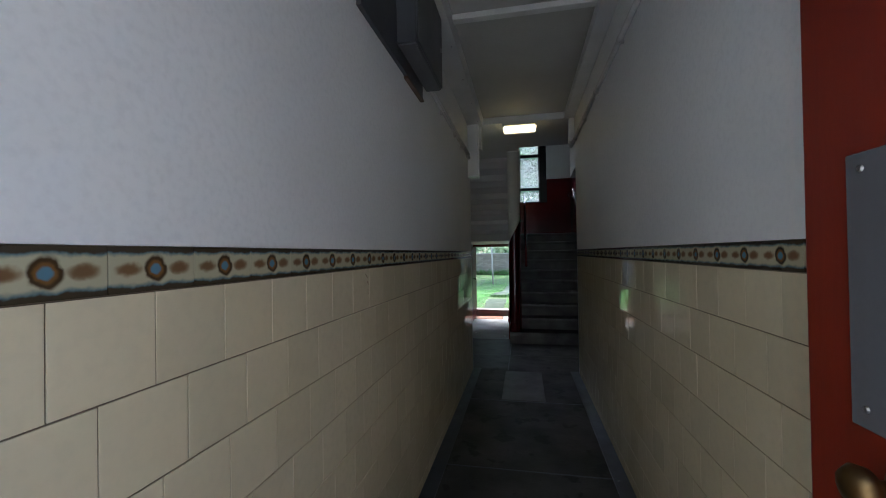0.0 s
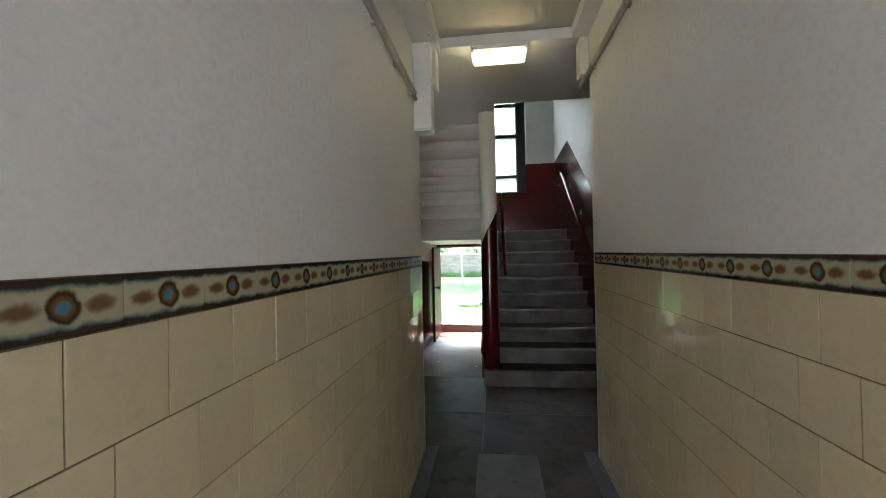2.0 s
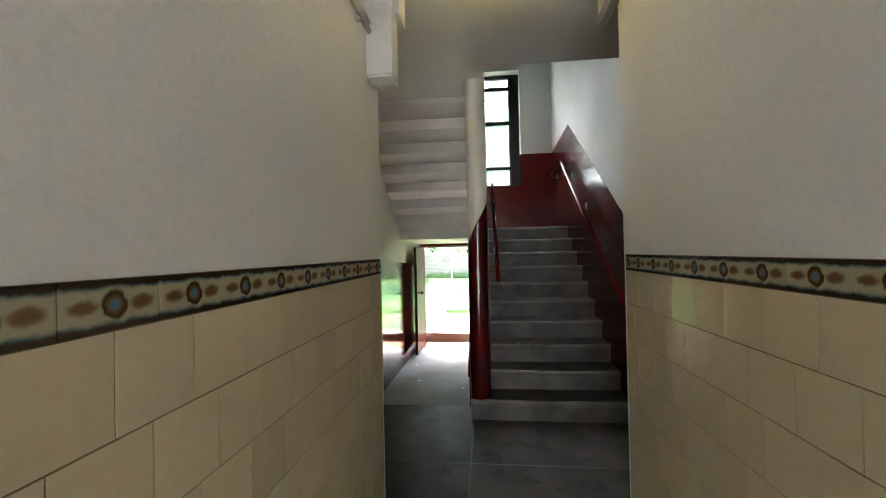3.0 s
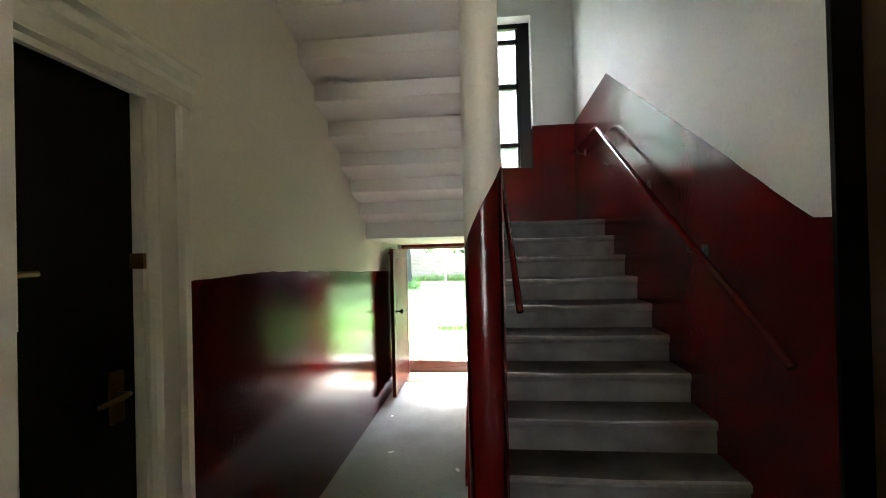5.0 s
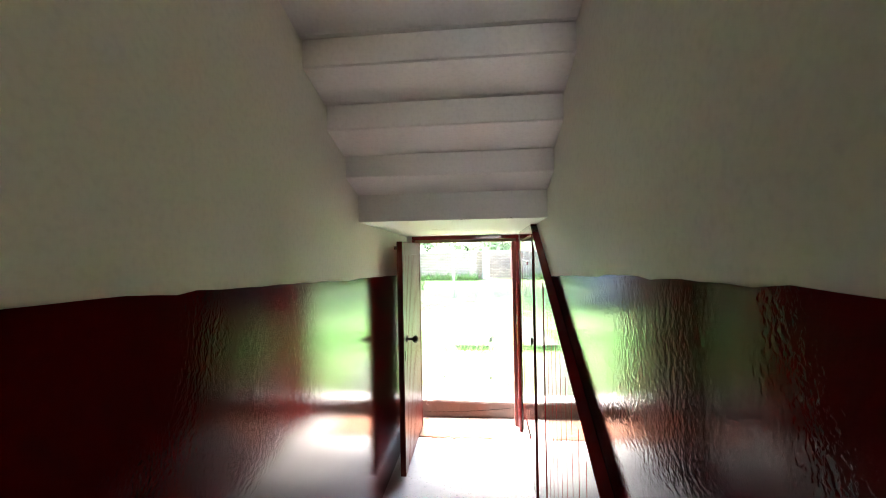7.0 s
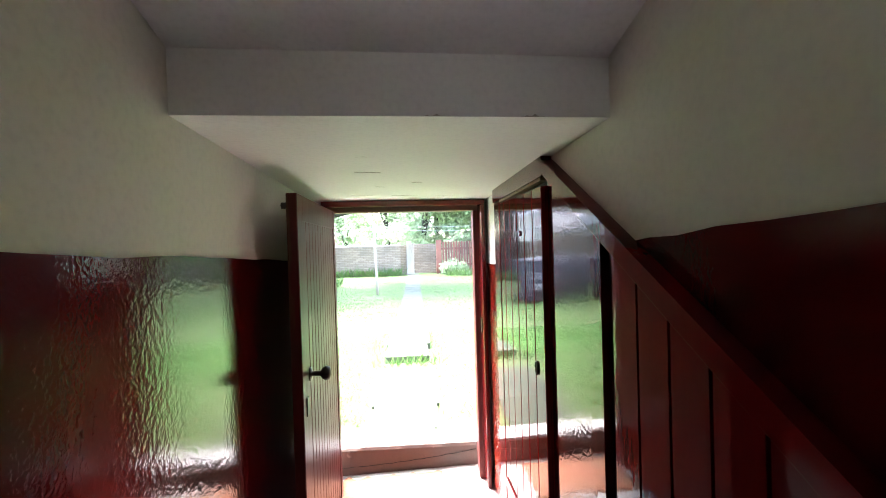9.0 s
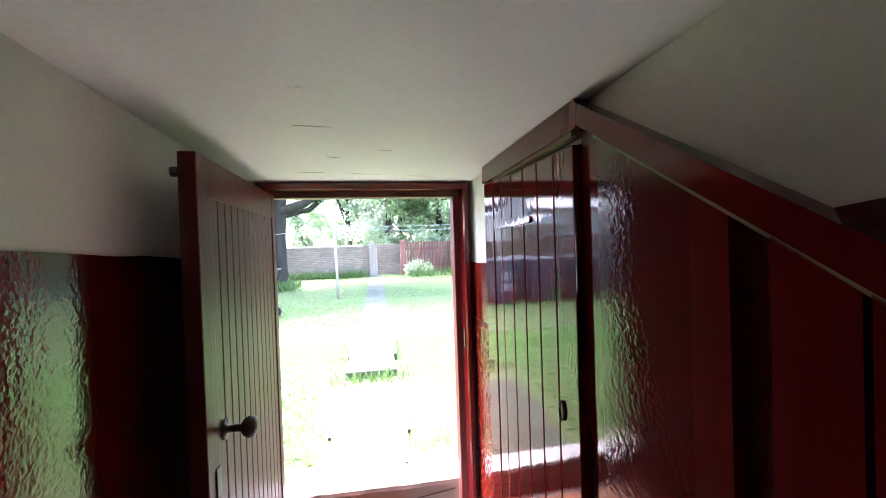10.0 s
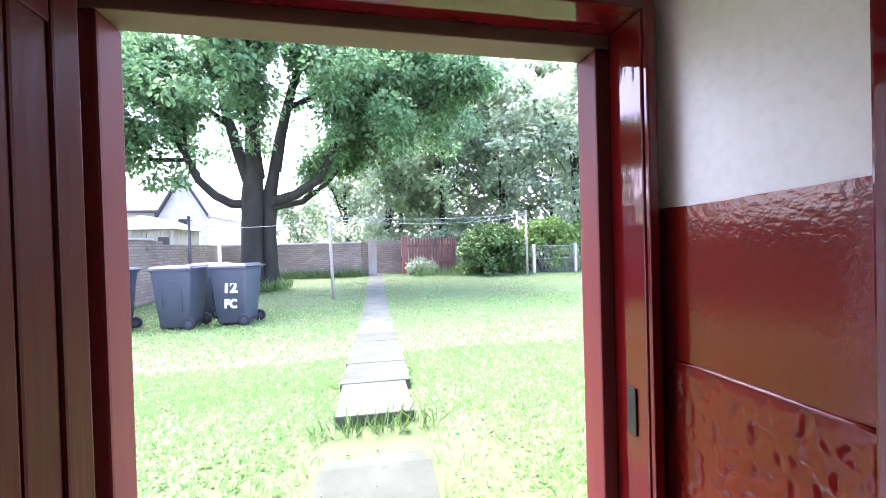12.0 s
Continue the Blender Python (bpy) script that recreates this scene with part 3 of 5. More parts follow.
mb = thing("meter_cabinet", "dark grey steel meter cabinet on a wooden board", "meter cabinet")
part("backboard", B(0.001, 0.022, -3.36, -2.42, 2.31, 2.82, bevel=0.003), M["greybox"], mb)
part("board_edge", B(0.001, 0.024, -2.75, -2.40, 2.295, 2.309, bevel=0.003), M["brown"], mb, "bare brown board edge")
part("body", B(0.023, 0.12, -2.93, -2.345, 2.385, 2.82, bevel=0.004), M["greybox"], mb)
part("door", B(0.1205, 0.13, -2.925, -2.35, 2.39, 2.815, bevel=0.002), M["greybox"], mb)
part("underside", B(0.03, 0.115, -2.92, -2.355, 2.377, 2.3845), M["plate"], mb)
part("lock", lathe(bmesh.new(), [(0.012, 0), (0.012, 0.008), (0.006, 0.01)], 12, pose(0.13, -2.40, 2.60, 0, 90, 0)), M["steel"], mb)

# open street door
fd = thing("front_door", "open red painted street door with a grey kick plate", "door")
part("leaf", B(1.105, 1.145, -4.74, -3.915, 0.01, 2.2, bevel=0.004), M["frontdoor"], fd)
part("plate", B(1.099, 1.1045, -4.68, -4.02, 1.10, 1.515, bevel=0.002), M["plate"], fd, "grey sheet metal plate")
for y, z in ((-4.64, 1.13), (-4.05, 1.13), (-4.64, 1.49), (-4.05, 1.49)):
    part("screw", lathe(bmesh.new(), [(0.006, 0), (0.004, 0.003)], 8, pose(1.0985, y, z, 0, -90, 0)), M["steel"], fd)
bm = lathe(bmesh.new(), [(0.026, 0), (0.026, 0.005), (0.011, 0.01), (0.011, 0.03), (0.026, 0.042), (0.03, 0.056), (0.022, 0.068), (0.008, 0.072)], 20, pose(1.105, -4.10, 1.04, 0, -90, 0))
part("knob", bm, M["brass"], fd, "round brass door knob", smooth=True)

# landing window
wi = thing("window_1", "black painted sash window above the half landing", "window")
wi["kind"] = "structure"
WY = 5.0
part("window_frame", boxes([(WX0, WX0 + 0.05, WY, WY + 0.09, WZ0, WZ1), (WX1 - 0.15, WX1, WY, WY + 0.09, WZ0, WZ1), (WX0 + 0.05, WX1 - 0.15, WY, WY + 0.09, WZ0, WZ0 + 0.07), (WX0 + 0.05, WX1 - 0.15, WY, WY + 0.09, WZ1 - 0.06, WZ1)], 0.004), M["blackframe"], wi)
for z0, z1 in ((2.84, 2.9), (3.63, 3.70), (4.24, 4.30)):
    part("glazing_bar", B(WX0 + 0.05, WX1 - 0.15, WY + 0.015, WY + 0.07, z0, z1, bevel=0.004), M["blackframe"], wi)
part("glazing_bar", B(WX1 - 0.18, WX1 - 0.151, WY + 0.02, WY + 0.07, WZ0 + 0.07, WZ1 - 0.06, bevel=0.003), M["blackframe"], wi)
part("mullion", B(0.50, 0.56, WY + 0.005, WY + 0.085, WZ0 + 0.07, WZ1 - 0.06, bevel=0.004), M["blackframe"], wi)
for z0, z1 in ((WZ0 + 0.07, 2.84), (2.9, 3.63), (3.70, 4.24), (4.30, WZ1 - 0.06)):
    part("pane", B(WX0 + 0.05, WX1 - 0.18, WY + 0.04, WY + 0.045, z0, z1), M["glass"], wi)
part("window_sill", prism([(BY0, WZ0), (BY0, WZ0 + 0.02), (WY - 0.001, WZ0 + 0.05), (WY - 0.001, WZ0)], "x", WX0, WX1), M["red"], wi, "glossy red sloping sill")
part("painted_reveal", B(WX1 - 0.004, WX1, BY0, WY, WZ0 + 0.02, 3.06), M["red"], wi)


# handrails on the stair walls
def rail(label, pts, r, wall_x, feet):
    h = thing("handrail", label, "handrail")
    part("rail", tube(bmesh.new(), pts, r, 12), M["redwood"], h, smooth=True)
    for p in feet:
        bm = tube(bmesh.new(), [(p[0], p[1], p[2] - r), (p[0], p[1], p[2] - r - 0.045), ((p[0] + wall_x) / 2, p[1], p[2] - r - 0.06), (wall_x, p[1], p[2] - r - 0.045)], 0.006, 8)
        part("bracket", bm, M["iron"], h, smooth=True)
        s = 1 if wall_x > p[0] else -1
        part("wall_plate", boxes([(min(wall_x, wall_x - s * 0.006), max(wall_x, wall_x - s * 0.006), p[1] - 0.03, p[1] + 0.03, p[2] - 0.1, p[2] - 0.03)], 0.002), M["iron"], h)


def rz(y):
    return 1.227 + (y - 1.508) * 0.685


HX = RX - 0.097
rail("glossy red handrail on iron brackets up the stair wall",
     [(HX, 1.18, rz(1.18)), (HX, 2.2, rz(2.2)), (HX, 3.0, rz(3.0)), (HX, 3.50, rz(3.50)), (HX, 3.55, rz(3.55) - 0.008), (HX, 3.61, rz(3.55)), (HX, 4.2, rz(3.55)), (HX, 4.56, rz(3.55))], 0.019, RX - 0.004,
     [(HX, 1.9, rz(1.9)), (HX, 2.6, rz(2.6)), (HX, 3.3, rz(3.3)), (HX, 4.3, rz(3.55))])
HX2 = 0.645
rail("glossy red handrail along the spine wall beside the stair",
     [(HX2, 1.61, 1.155), (HX2, 1.65, 1.185), (HX2, 2.4, 1.69), (HX2, 3.3, 2.30), (HX2, 3.58, 2.49)], 0.019, SX1 + 0.004,
     [(HX2, 2.1, 1.488), (HX2, 2.9, 2.03)])

# ---------- timber front of the cupboard under the stair ----------
cu = thing("stair_cupboard", "glossy red boarded cupboard front under the stair", "cupboard")
CX0, CX1 = 0.362, 0.39


def slope_z(y):
    return 1.583 - 0.603 * (3.705 - y)


part("sloping_trim", prism([(3.72, slope_z(3.705)), (1.62, slope_z(1.62)), (1.62, slope_z(1.62) - 0.059), (3.72, slope_z(3.72) - 0.059)], "x", CX0 - 0.012, CX1), M["redwood"], cu)
part("trim_bead", prism([(3.66, slope_z(3.66) - 0.06), (1.9, slope_z(1.9) - 0.06), (1.9, slope_z(1.9) - 0.069), (3.66, slope_z(3.66) - 0.069)], "x", CX0 - 0.004, CX1), M["tan"], cu, "worn bare timber bead")
part("top_rail", prism([(3.721, 1.592), (3.721, 1.525), (4.438, 1.505), (4.438, 1.572)], "x", CX0 - 0.01, CX1), M["redwood"], cu)
part("top_bead", prism([(3.75, 1.5235), (3.75, 1.513), (4.325, 1.497), (4.325, 1.5075)], "x", CX0 - 0.004, CX1), M["tan"], cu, "worn bare timber bead")
part("hinge_stile", B(CX0 - 0.004, CX1, 4.335, 4.438, -0.185, 1.504, bevel=0.003), M["redwood"], cu)
part("lock_stile", B(CX0 + 0.021, CX1, 3.66, 3.748, -0.185, 1.523, bevel=0.002), M["redwood"], cu)
part("middle_post", prism([(3.346, -0.185), (3.412, -0.185), (3.412, slope_z(3.412) - 0.064), (3.346, slope_z(3.346) - 0.064)], "x", CX0 - 0.002, CX1 - 0.003), M["redwood"], cu, "dark red post")
part("back_board", prism([(3.29, -0.185), (3.3455, -0.185), (3.3455, slope_z(3.3455) - 0.064), (3.29, slope_z(3.29) - 0.064)], "x", CX0 + 0.022, CX1 - 0.002), M["redworn"], cu)
part("flat_panel", prism([(3.414, -0.185), (3.657, -0.185), (3.657, slope_z(3.657) - 0.064), (3.414, slope_z(3.414) - 0.064)], "x", CX0 + 0.002, CX1 - 0.004), M["red"], cu, "glossy red rippled plywood panel")
dr = part("door", B(CX0 + 0.016, CX1 - 0.002, 3.75, 4.33, -0.16, 1.495), M["redwood"], cu, "glossy red plank cupboard door")
for i in range(6):
    y0 = 3.748 + i * 0.1003
    part("plank", B(CX0 - 0.002, CX0 + 0.0158, y0 + 0.0015, min(y0 + 0.0988, 4.328), -0.158, 1.494, bevel=0.0035), M["redwood"], dr)
part("strap_hinge", prism([(4.315, 1.315), (4.315, 1.355), (4.0, 1.345), (3.99, 1.335), (4.0, 1.325)], "x", CX0 - 0.008, CX0 - 0.0025), M["redwood"], dr)
part("strap_hinge", prism([(4.315, 0.10), (4.315, 0.14), (4.0, 0.13), (3.99, 0.12), (4.0, 0.11)], "x", CX0 - 0.008, CX0 - 0.0025), M["redwood"], dr)
bm = tube(bmesh.new(), [(CX0 - 0.006, 3.832 + 0.011 * math.cos(a), 0.83 + 0.024 * math.sin(a)) for a in np.linspace(0, math.tau, 17)], 0.003, 6)
part("pull_ring", bm, M["iron"], dr, "dark iron ring pull", smooth=True)
part("keyhole_plate", B(CX0 - 0.005, CX0 - 0.0021, 3.825, 3.839, 0.81, 0.85, bevel=0.001), M["brass"], dr)
y = 3.29
while y > 1.7:
    y0 = y - 0.098
    zt = slope_z(y0) - 0.066
    if zt > -0.05:
        part("plank", prism([(y0 + 0.004, -0.185), (y - 0.002, -0.185), (y - 0.002, slope_z(y) - 0.066), (y0 + 0.004, zt)], "x", CX0 - 0.004, CX1 - 0.004), M["redwood"], cu)
    y -= 0.1

# ---------- back door leaf ----------
lf = thing("back_door", "open boarded back door, worn red and brown paint", "door")
LX0, LX1, LY0, LY1, LZ0, LZ1 = -0.545, -0.505, 3.91, 4.755, -0.13, 1.505
part("stile", B(LX0, LX1, LY0, LY0 + 0.085, LZ0, LZ1, bevel=0.004), M["redworn"], lf)
part("stile", B(LX0, LX1, LY1 - 0.05, LY1, LZ0, LZ1, bevel=0.004), M["redworn"], lf)
part("top_rail", B(LX0, LX1 - 0.001, LY0 + 0.0855, LY1 - 0.0505, LZ1 - 0.10, LZ1, bevel=0.003), M["redworn"], lf)
part("backing", B(LX0 + 0.002, LX0 + 0.018, LY0 + 0.0855, LY1 - 0.0505, LZ0, LZ1 - 0.1005), M["redworn"], lf)
nb = 12
for i in range(nb):
    w = (LY1 - 0.0505 - LY0 - 0.0855) / nb
    y0 = LY0 + 0.0855 + i * w
    part("plank", B(LX0 + 0.0185, LX1 - 0.004, y0 + 0.0012, y0 + w - 0.0012, LZ0, LZ1 - 0.077, bevel=0.0045), M["redworn"], lf)
bm = lathe(bmesh.new(), [(0.027, 0), (0.027, 0.004), (0.010, 0.008), (0.010, 0.04), (0.022, 0.048), (0.029, 0.062), (0.025, 0.076), (0.008, 0.082)], 20, pose(LX1, 4.03, 0.80, 0, 90, 0))
part("knob", bm, M["iron"], lf, "dark worn metal knob", smooth=True)
part("keyhole_plate", B(LX1, LX1 + 0.004, 3.955, 3.985, 0.66, 0.73, bevel=0.001), M["iron"], lf)
bm = lathe(bmesh.new(), [(0.012, 0), (0.012, 0.02), (0.006, 0.022)], 10, pose(LX0, 3.93, 1.46, 0, -90, 0))
part("bolt_end", bm, M["iron"], lf)
kp = thing("lock_keep", "worn steel lock keep on the door jamb", "lock keep")
part("keep", B(0.346, 0.3495, 4.785, 4.808, 0.755, 0.845, bevel=0.001), M["iron"], kp)

# thick peeling paint low on the wall beside the door
bm = bmesh.new()
n1, n2 = 84, 270
gv = []
for i in range(n1 + 1):
    row = []
    for j in range(n2 + 1):
        yy = 4.445 + 0.3 * i / n1
        top = 0.906 + 0.004 * noise.noise((yy * 12, 2, 0))
        zz = -0.17 + (top + 0.17) * j / n2
        pit = max(0, min(1, 7 * (noise.noise((yy * 62, zz * 50, 1)) - 0.2)))
        fold = max(0, 1 - abs(noise.noise((yy * 24 + zz * 9, zz * 30, 5))) * 14) * max(0, min(1, 0.5 + 2 * noise.noise((yy * 8, zz * 7, 9))))
        chip = 0.35 * noise.noise((yy * 130, zz * 130, 3)) - 1.4 * pit + 0.9 * fold
        edge = min(1, (n2 - j) / 4, j / 3, (n1 - i) / 3, i / 3)
        row.append(bm.verts.new((SX0 - 0.0052 - 0.0014 * max(0, 1.5 + chip) * edge, yy, zz)))
    gv.append(row)
for i in range(n1):
    for j in range(n2):
        bm.faces.new((gv[i][j], gv[i + 1][j], gv[i + 1][j + 1], gv[i][j + 1]))
ed = [e for e in bm.edges if e.is_boundary]
for e in ed:
    e.smooth = False
rg = bmesh.ops.extrude_edge_only(bm, edges=ed)
for v in rg["geom"]:
    if isinstance(v, bmesh.types.BMVert):
        v.co.x = SX0 - 0.0035
structure("paint_ridge", tube(bmesh.new(), [(SX0 - 0.0055, 4.446 + 0.0297 * i, 0.909 + 0.0015 * noise.noise((i * 0.6, 7, 0))) for i in range(11)], 0.0035, 8), M["reddoorlit"], "raised red paint ridge along the patched lower wall", "paint ridge", smooth=True)
structure("dado_peeling", bm, M["reddoorlit"], "thick blistered red paint low on the wall", "painted dado", smooth=True)

# ragged mat inside the doorstep
dm = bmesh.new()
N1, N2 = 22, 14
gv = [[dm.verts.new((-0.53 + 0.63 * i / N1 + 0.02 * noise.noise((j * 0.8, i * 0.3, 1)), 4.60 + 0.37 * j / N2 + 0.035 * noise.noise((i * 0.5, j * 0.2, 5)), -0.176 + 0.014 * abs(noise.noise((i * 0.5, j * 0.5, 3))))) for j in range(N2 + 1)] for i in range(N1 + 1)]
for i in range(N1):
    for j in range(N2):
        dm.faces.new((gv[i][j], gv[i + 1][j], gv[i + 1][j + 1], gv[i][j + 1]))
rg = bmesh.ops.extrude_face_region(dm, geom=dm.faces[:])
for v in rg["geom"]:
    if isinstance(v, bmesh.types.BMVert):
        v.co.z -= 0.008
tagged(link("door_mat", dm, M["mat"], smooth=True), "ragged orange-brown mat lying before the doorstep", "door mat")
# scraps on the floor
for x, y, a in ((-0.3, 2.75, 20), (-0.46, 3.5, 70), (0.25, 2.5, 120), (-0.05, 4.68, 15)):
    sc = bmesh.new()
    vs = [sc.verts.new((0.025 * math.cos(k * 1.05) * (1 + 0.3 * noise.noise((k, x, y))), 0.014 * math.sin(k * 1.05), 0.003 * (k % 2))) for k in range(6)]
    sc.faces.new(vs)
    rg = bmesh.ops.extrude_face_region(sc, geom=sc.faces[:])
    for v in rg["geom"]:
        if isinstance(v, bmesh.types.BMVert):
            v.co.z += 0.003
    ob = link("paper_scrap", sc, M["white"])
    ob.matrix_basis = pose(x, y, floor_z(y) + 0.0005, 0, 0, a)
    tagged(ob, "small pale paper scrap lying on the stone floor", "litter", "floor litter")

# ---------- garden ----------
GY = [-1.0, 5.17, 5.5, 6.4, 8.5, 11, 14, 20, 30, 60, 500]
GZ = [-0.3, -0.03, 0.08, 0.13, 0.0, -0.12, -0.12, 0.0, 0.1, 0.2, 0.2]


def gz(y):
    return float(np.interp(y, GY, GZ))


def bump_xy(x, y):
    return 0.03 * noise.noise((x * 0.6, y * 0.6, 0)) + 0.012 * noise.noise((x * 3, y * 3, 4))


M["soil"] = mat("lawn_soil", (0.05, 0.088, 0.02), (0.06, 0.09, 0.026), 0.9, 1.2, 30, 0.5, lump=0.6, lump_scale=9, spot=(0.16, 0.13, 0.09), spot_size=4, spot_amount=0.02)
gx = sorted(set(list(np.arange(-12, 14.1, 0.5)) + [-300, -100, -40, -20, 20, 40, 100, 300]))
gy = sorted(set(list(np.arange(5.169, 22, 0.4)) + [24, 27, 30, 40, 60, 100, 200, 500]))
verts = [(x, y, gz(y) + (bump_xy(x, y) if y > 5.4 and y < 40 else 0)) for y in gy for x in gx]
nx = len(gx)
faces = [(j * nx + i, j * nx + i + 1, (j + 1) * nx + i + 1, (j + 1) * nx + i) for j in range(len(gy) - 1) for i in range(nx - 1)]
me = bpy.data.meshes.new("ground")
me.from_pydata(verts, [], faces)
me.materials.append(M["soil"])
for p in me.polygons:
    p.use_smooth = True
tagged(new("ground", me), "bright green uneven garden lawn", "lawn", "", "structure")
structure("pavement", boxes([(-40, 40, -40, -5.1, -0.3, -0.02)]), M["slab"], "grey street pavement outside the front door", "pavement")
structure("ground_side", boxes([(-300, LX - 0.3, -5.1, 5.168, -0.5, -0.06), (RX + 0.3, 300, -5.1, 5.168, -0.5, -0.06), (-300, -40.001, -40, -5.1, -0.5, -0.06), (40.001, 300, -40, -5.1, -0.5, -0.06), (-300, 300, -300, -40.001, -0.5, -0.06)]), M["slab"], "grey paved ground on either side of the building", "ground")


def leaf_mat(name, a, b, trans=0.4):
    m = bpy.data.materials.new(name)
    m.use_nodes = True
    n, l = m.node_tree.nodes, m.node_tree.links
    for q in list(n):
        n.remove(q)
    out = n.new("ShaderNodeOutputMaterial")
    geo = n.new("ShaderNodeNewGeometry")
    mx = n.new("ShaderNodeMix")
    mx.data_type = "RGBA"
    mx.inputs[6].default_value, mx.inputs[7].default_value = (*a, 1), (*b, 1)
    l.new(geo.outputs["Random Per Island"], mx.inputs[0])
    pb = n.new("ShaderNodeBsdfPrincipled")
    pb.inputs["Roughness"].default_value = 0.45
    l.new(mx.outputs[2], pb.inputs["Base Color"])
    tr = n.new("ShaderNodeBsdfTranslucent")
    l.new(mx.outputs[2], tr.inputs["Color"])
    ms = n.new("ShaderNodeMixShader")
    ms.inputs[0].default_value = trans
    l.new(pb.outputs[0], ms.inputs[1])
    l.new(tr.outputs[0], ms.inputs[2])
    l.new(ms.outputs[0], out.inputs[0])
    return m


M["grass"] = leaf_mat("grass_blades", (0.125, 0.28, 0.075), (0.2, 0.41, 0.125), 0.45)
M["leaf"] = leaf_mat("maple_leaves", (0.075, 0.175, 0.065), (0.22, 0.4, 0.19), 0.6)
# leaf colours lifted far above real foliage to paint in bright haze
M["leaf2"] = leaf_mat("haze_pale_leaves", (0.3, 0.4, 0.25), (0.48, 0.58, 0.4), 0.65)
M["leaf4"] = leaf_mat("haze_green_leaves", (0.22, 0.33, 0.17), (0.38, 0.49, 0.28), 0.65)
M["leaf3"] = leaf_mat("laurel_leaves", (0.035, 0.09, 0.022), (0.14, 0.26, 0.07), 0.35)
M["leaf5"] = leaf_mat("bright_laurel_leaves", (0.12, 0.24, 0.05), (0.3, 0.46, 0.13), 0.45)
M["bark"] = mat("tree_bark", (0.026, 0.026, 0.016), (0.017, 0.016, 0.01), 0.85, 5, 40, 0.8, lump=0.9, lump_scale=16, stretch=(1, 1, 0.3))
M["paving"] = mat("path_paving", (0.068, 0.082, 0.058), (0.046, 0.057, 0.04), 0.9, 4, 70, 0.5, lump=0.4, lump_scale=12, spot=(0.05, 0.06, 0.035), spot_size=9, spot_amount=0.08, rnd=0.15, spec=0.1)
M["gravel"] = mat("earth_path", (0.085, 0.106, 0.07), (0.05, 0.064, 0.042), 0.9, 3, 40, 0.8, lump=0.9, lump_scale=22)
M["binblue"] = mat("grey_blue_bin_plastic", (0.058, 0.072, 0.092), (0.048, 0.06, 0.077), 0.4, 3, 90, 0.08)
M["rubber"] = mat("black_rubber", (0.025, 0.025, 0.027), None, 0.7, 8, 80, 0.2)
M["fence"] = mat("weathered_red_fence", (0.2, 0.075, 0.055), (0.14, 0.07, 0.055), 0.8, 4, 60, 0.4, stretch=(1, 1, 0.2), rnd=0.2)
M["post"] = mat("weathered_post", (0.36, 0.33, 0.28), (0.25, 0.22, 0.18), 0.8, 4, 60, 0.4, stretch=(1, 1, 0.2))
M["wire"] = mat("pale_line", (0.45, 0.45, 0.44), None, 0.6, 9, 60, 0.1)
M["render"] = mat("pale_house_stone", (0.5, 0.46, 0.42), (0.38, 0.35, 0.32), 0.85, 1.5, 20, 0.4, lump=0.5, lump_scale=4)
M["slate"] = mat("pale_slate_roof", (0.5, 0.5, 0.51), (0.42, 0.42, 0.43), 0.6, 2, 30, 0.3)
M["soap"] = mat("white_marking", (0.75, 0.75, 0.72), None, 0.7, 8, 80, 0.1)


def wall_brick_mat():
    m = mat("old_garden_brick", (0.33, 0.275, 0.21), (0.24, 0.2, 0.16), 0.85, 1.2, 30, 0.4, lump=0.3, lump_scale=9, spot=(0.1, 0.11, 0.07), spot_size=3, spot_amount=0.05)
    n, l = m.node_tree.nodes, m.node_tree.links
    geo = n.new("ShaderNodeNewGeometry")
    sep, com, add = n.new("ShaderNodeSeparateXYZ"), n.new("ShaderNodeCombineXYZ"), n.new("ShaderNodeMath")
    l.new(geo.outputs["Position"], sep.inputs[0])
    l.new(sep.outputs[0], add.inputs[0])
    l.new(sep.outputs[1], add.inputs[1])
    l.new(add.outputs[0], com.inputs[0])
    l.new(sep.outputs[2], com.inputs[1])
    br = n.new("ShaderNodeTexBrick")
    br.inputs["Scale"].default_value = 1.0
    br.inputs["Brick Width"].default_value, br.inputs["Row Height"].default_value, br.inputs["Mortar Size"].default_value = 0.23, 0.075, 0.008
    br.inputs["Color1"].default_value, br.inputs["Color2"].default_value, br.inputs["Mortar"].default_value = (1, 1, 1, 1), (0.75, 0.75, 0.75, 1), (0.6, 0.58, 0.55, 1)
    l.new(com.outputs[0], br.inputs["Vector"])
    b = n["Principled BSDF"]
    old = b.inputs["Base Color"].links[0].from_socket
    mx = n.new("ShaderNodeMix")
    mx.data_type, mx.blend_type = "RGBA", "MULTIPLY"
    mx.inputs[0].default_value = 1
    l.new(old, mx.inputs[6])
    l.new(br.outputs["Color"], mx.inputs[7])
    l.new(mx.outputs[2], b.inputs["Base Color"])
    return m


M["brick"] = wall_brick_mat()


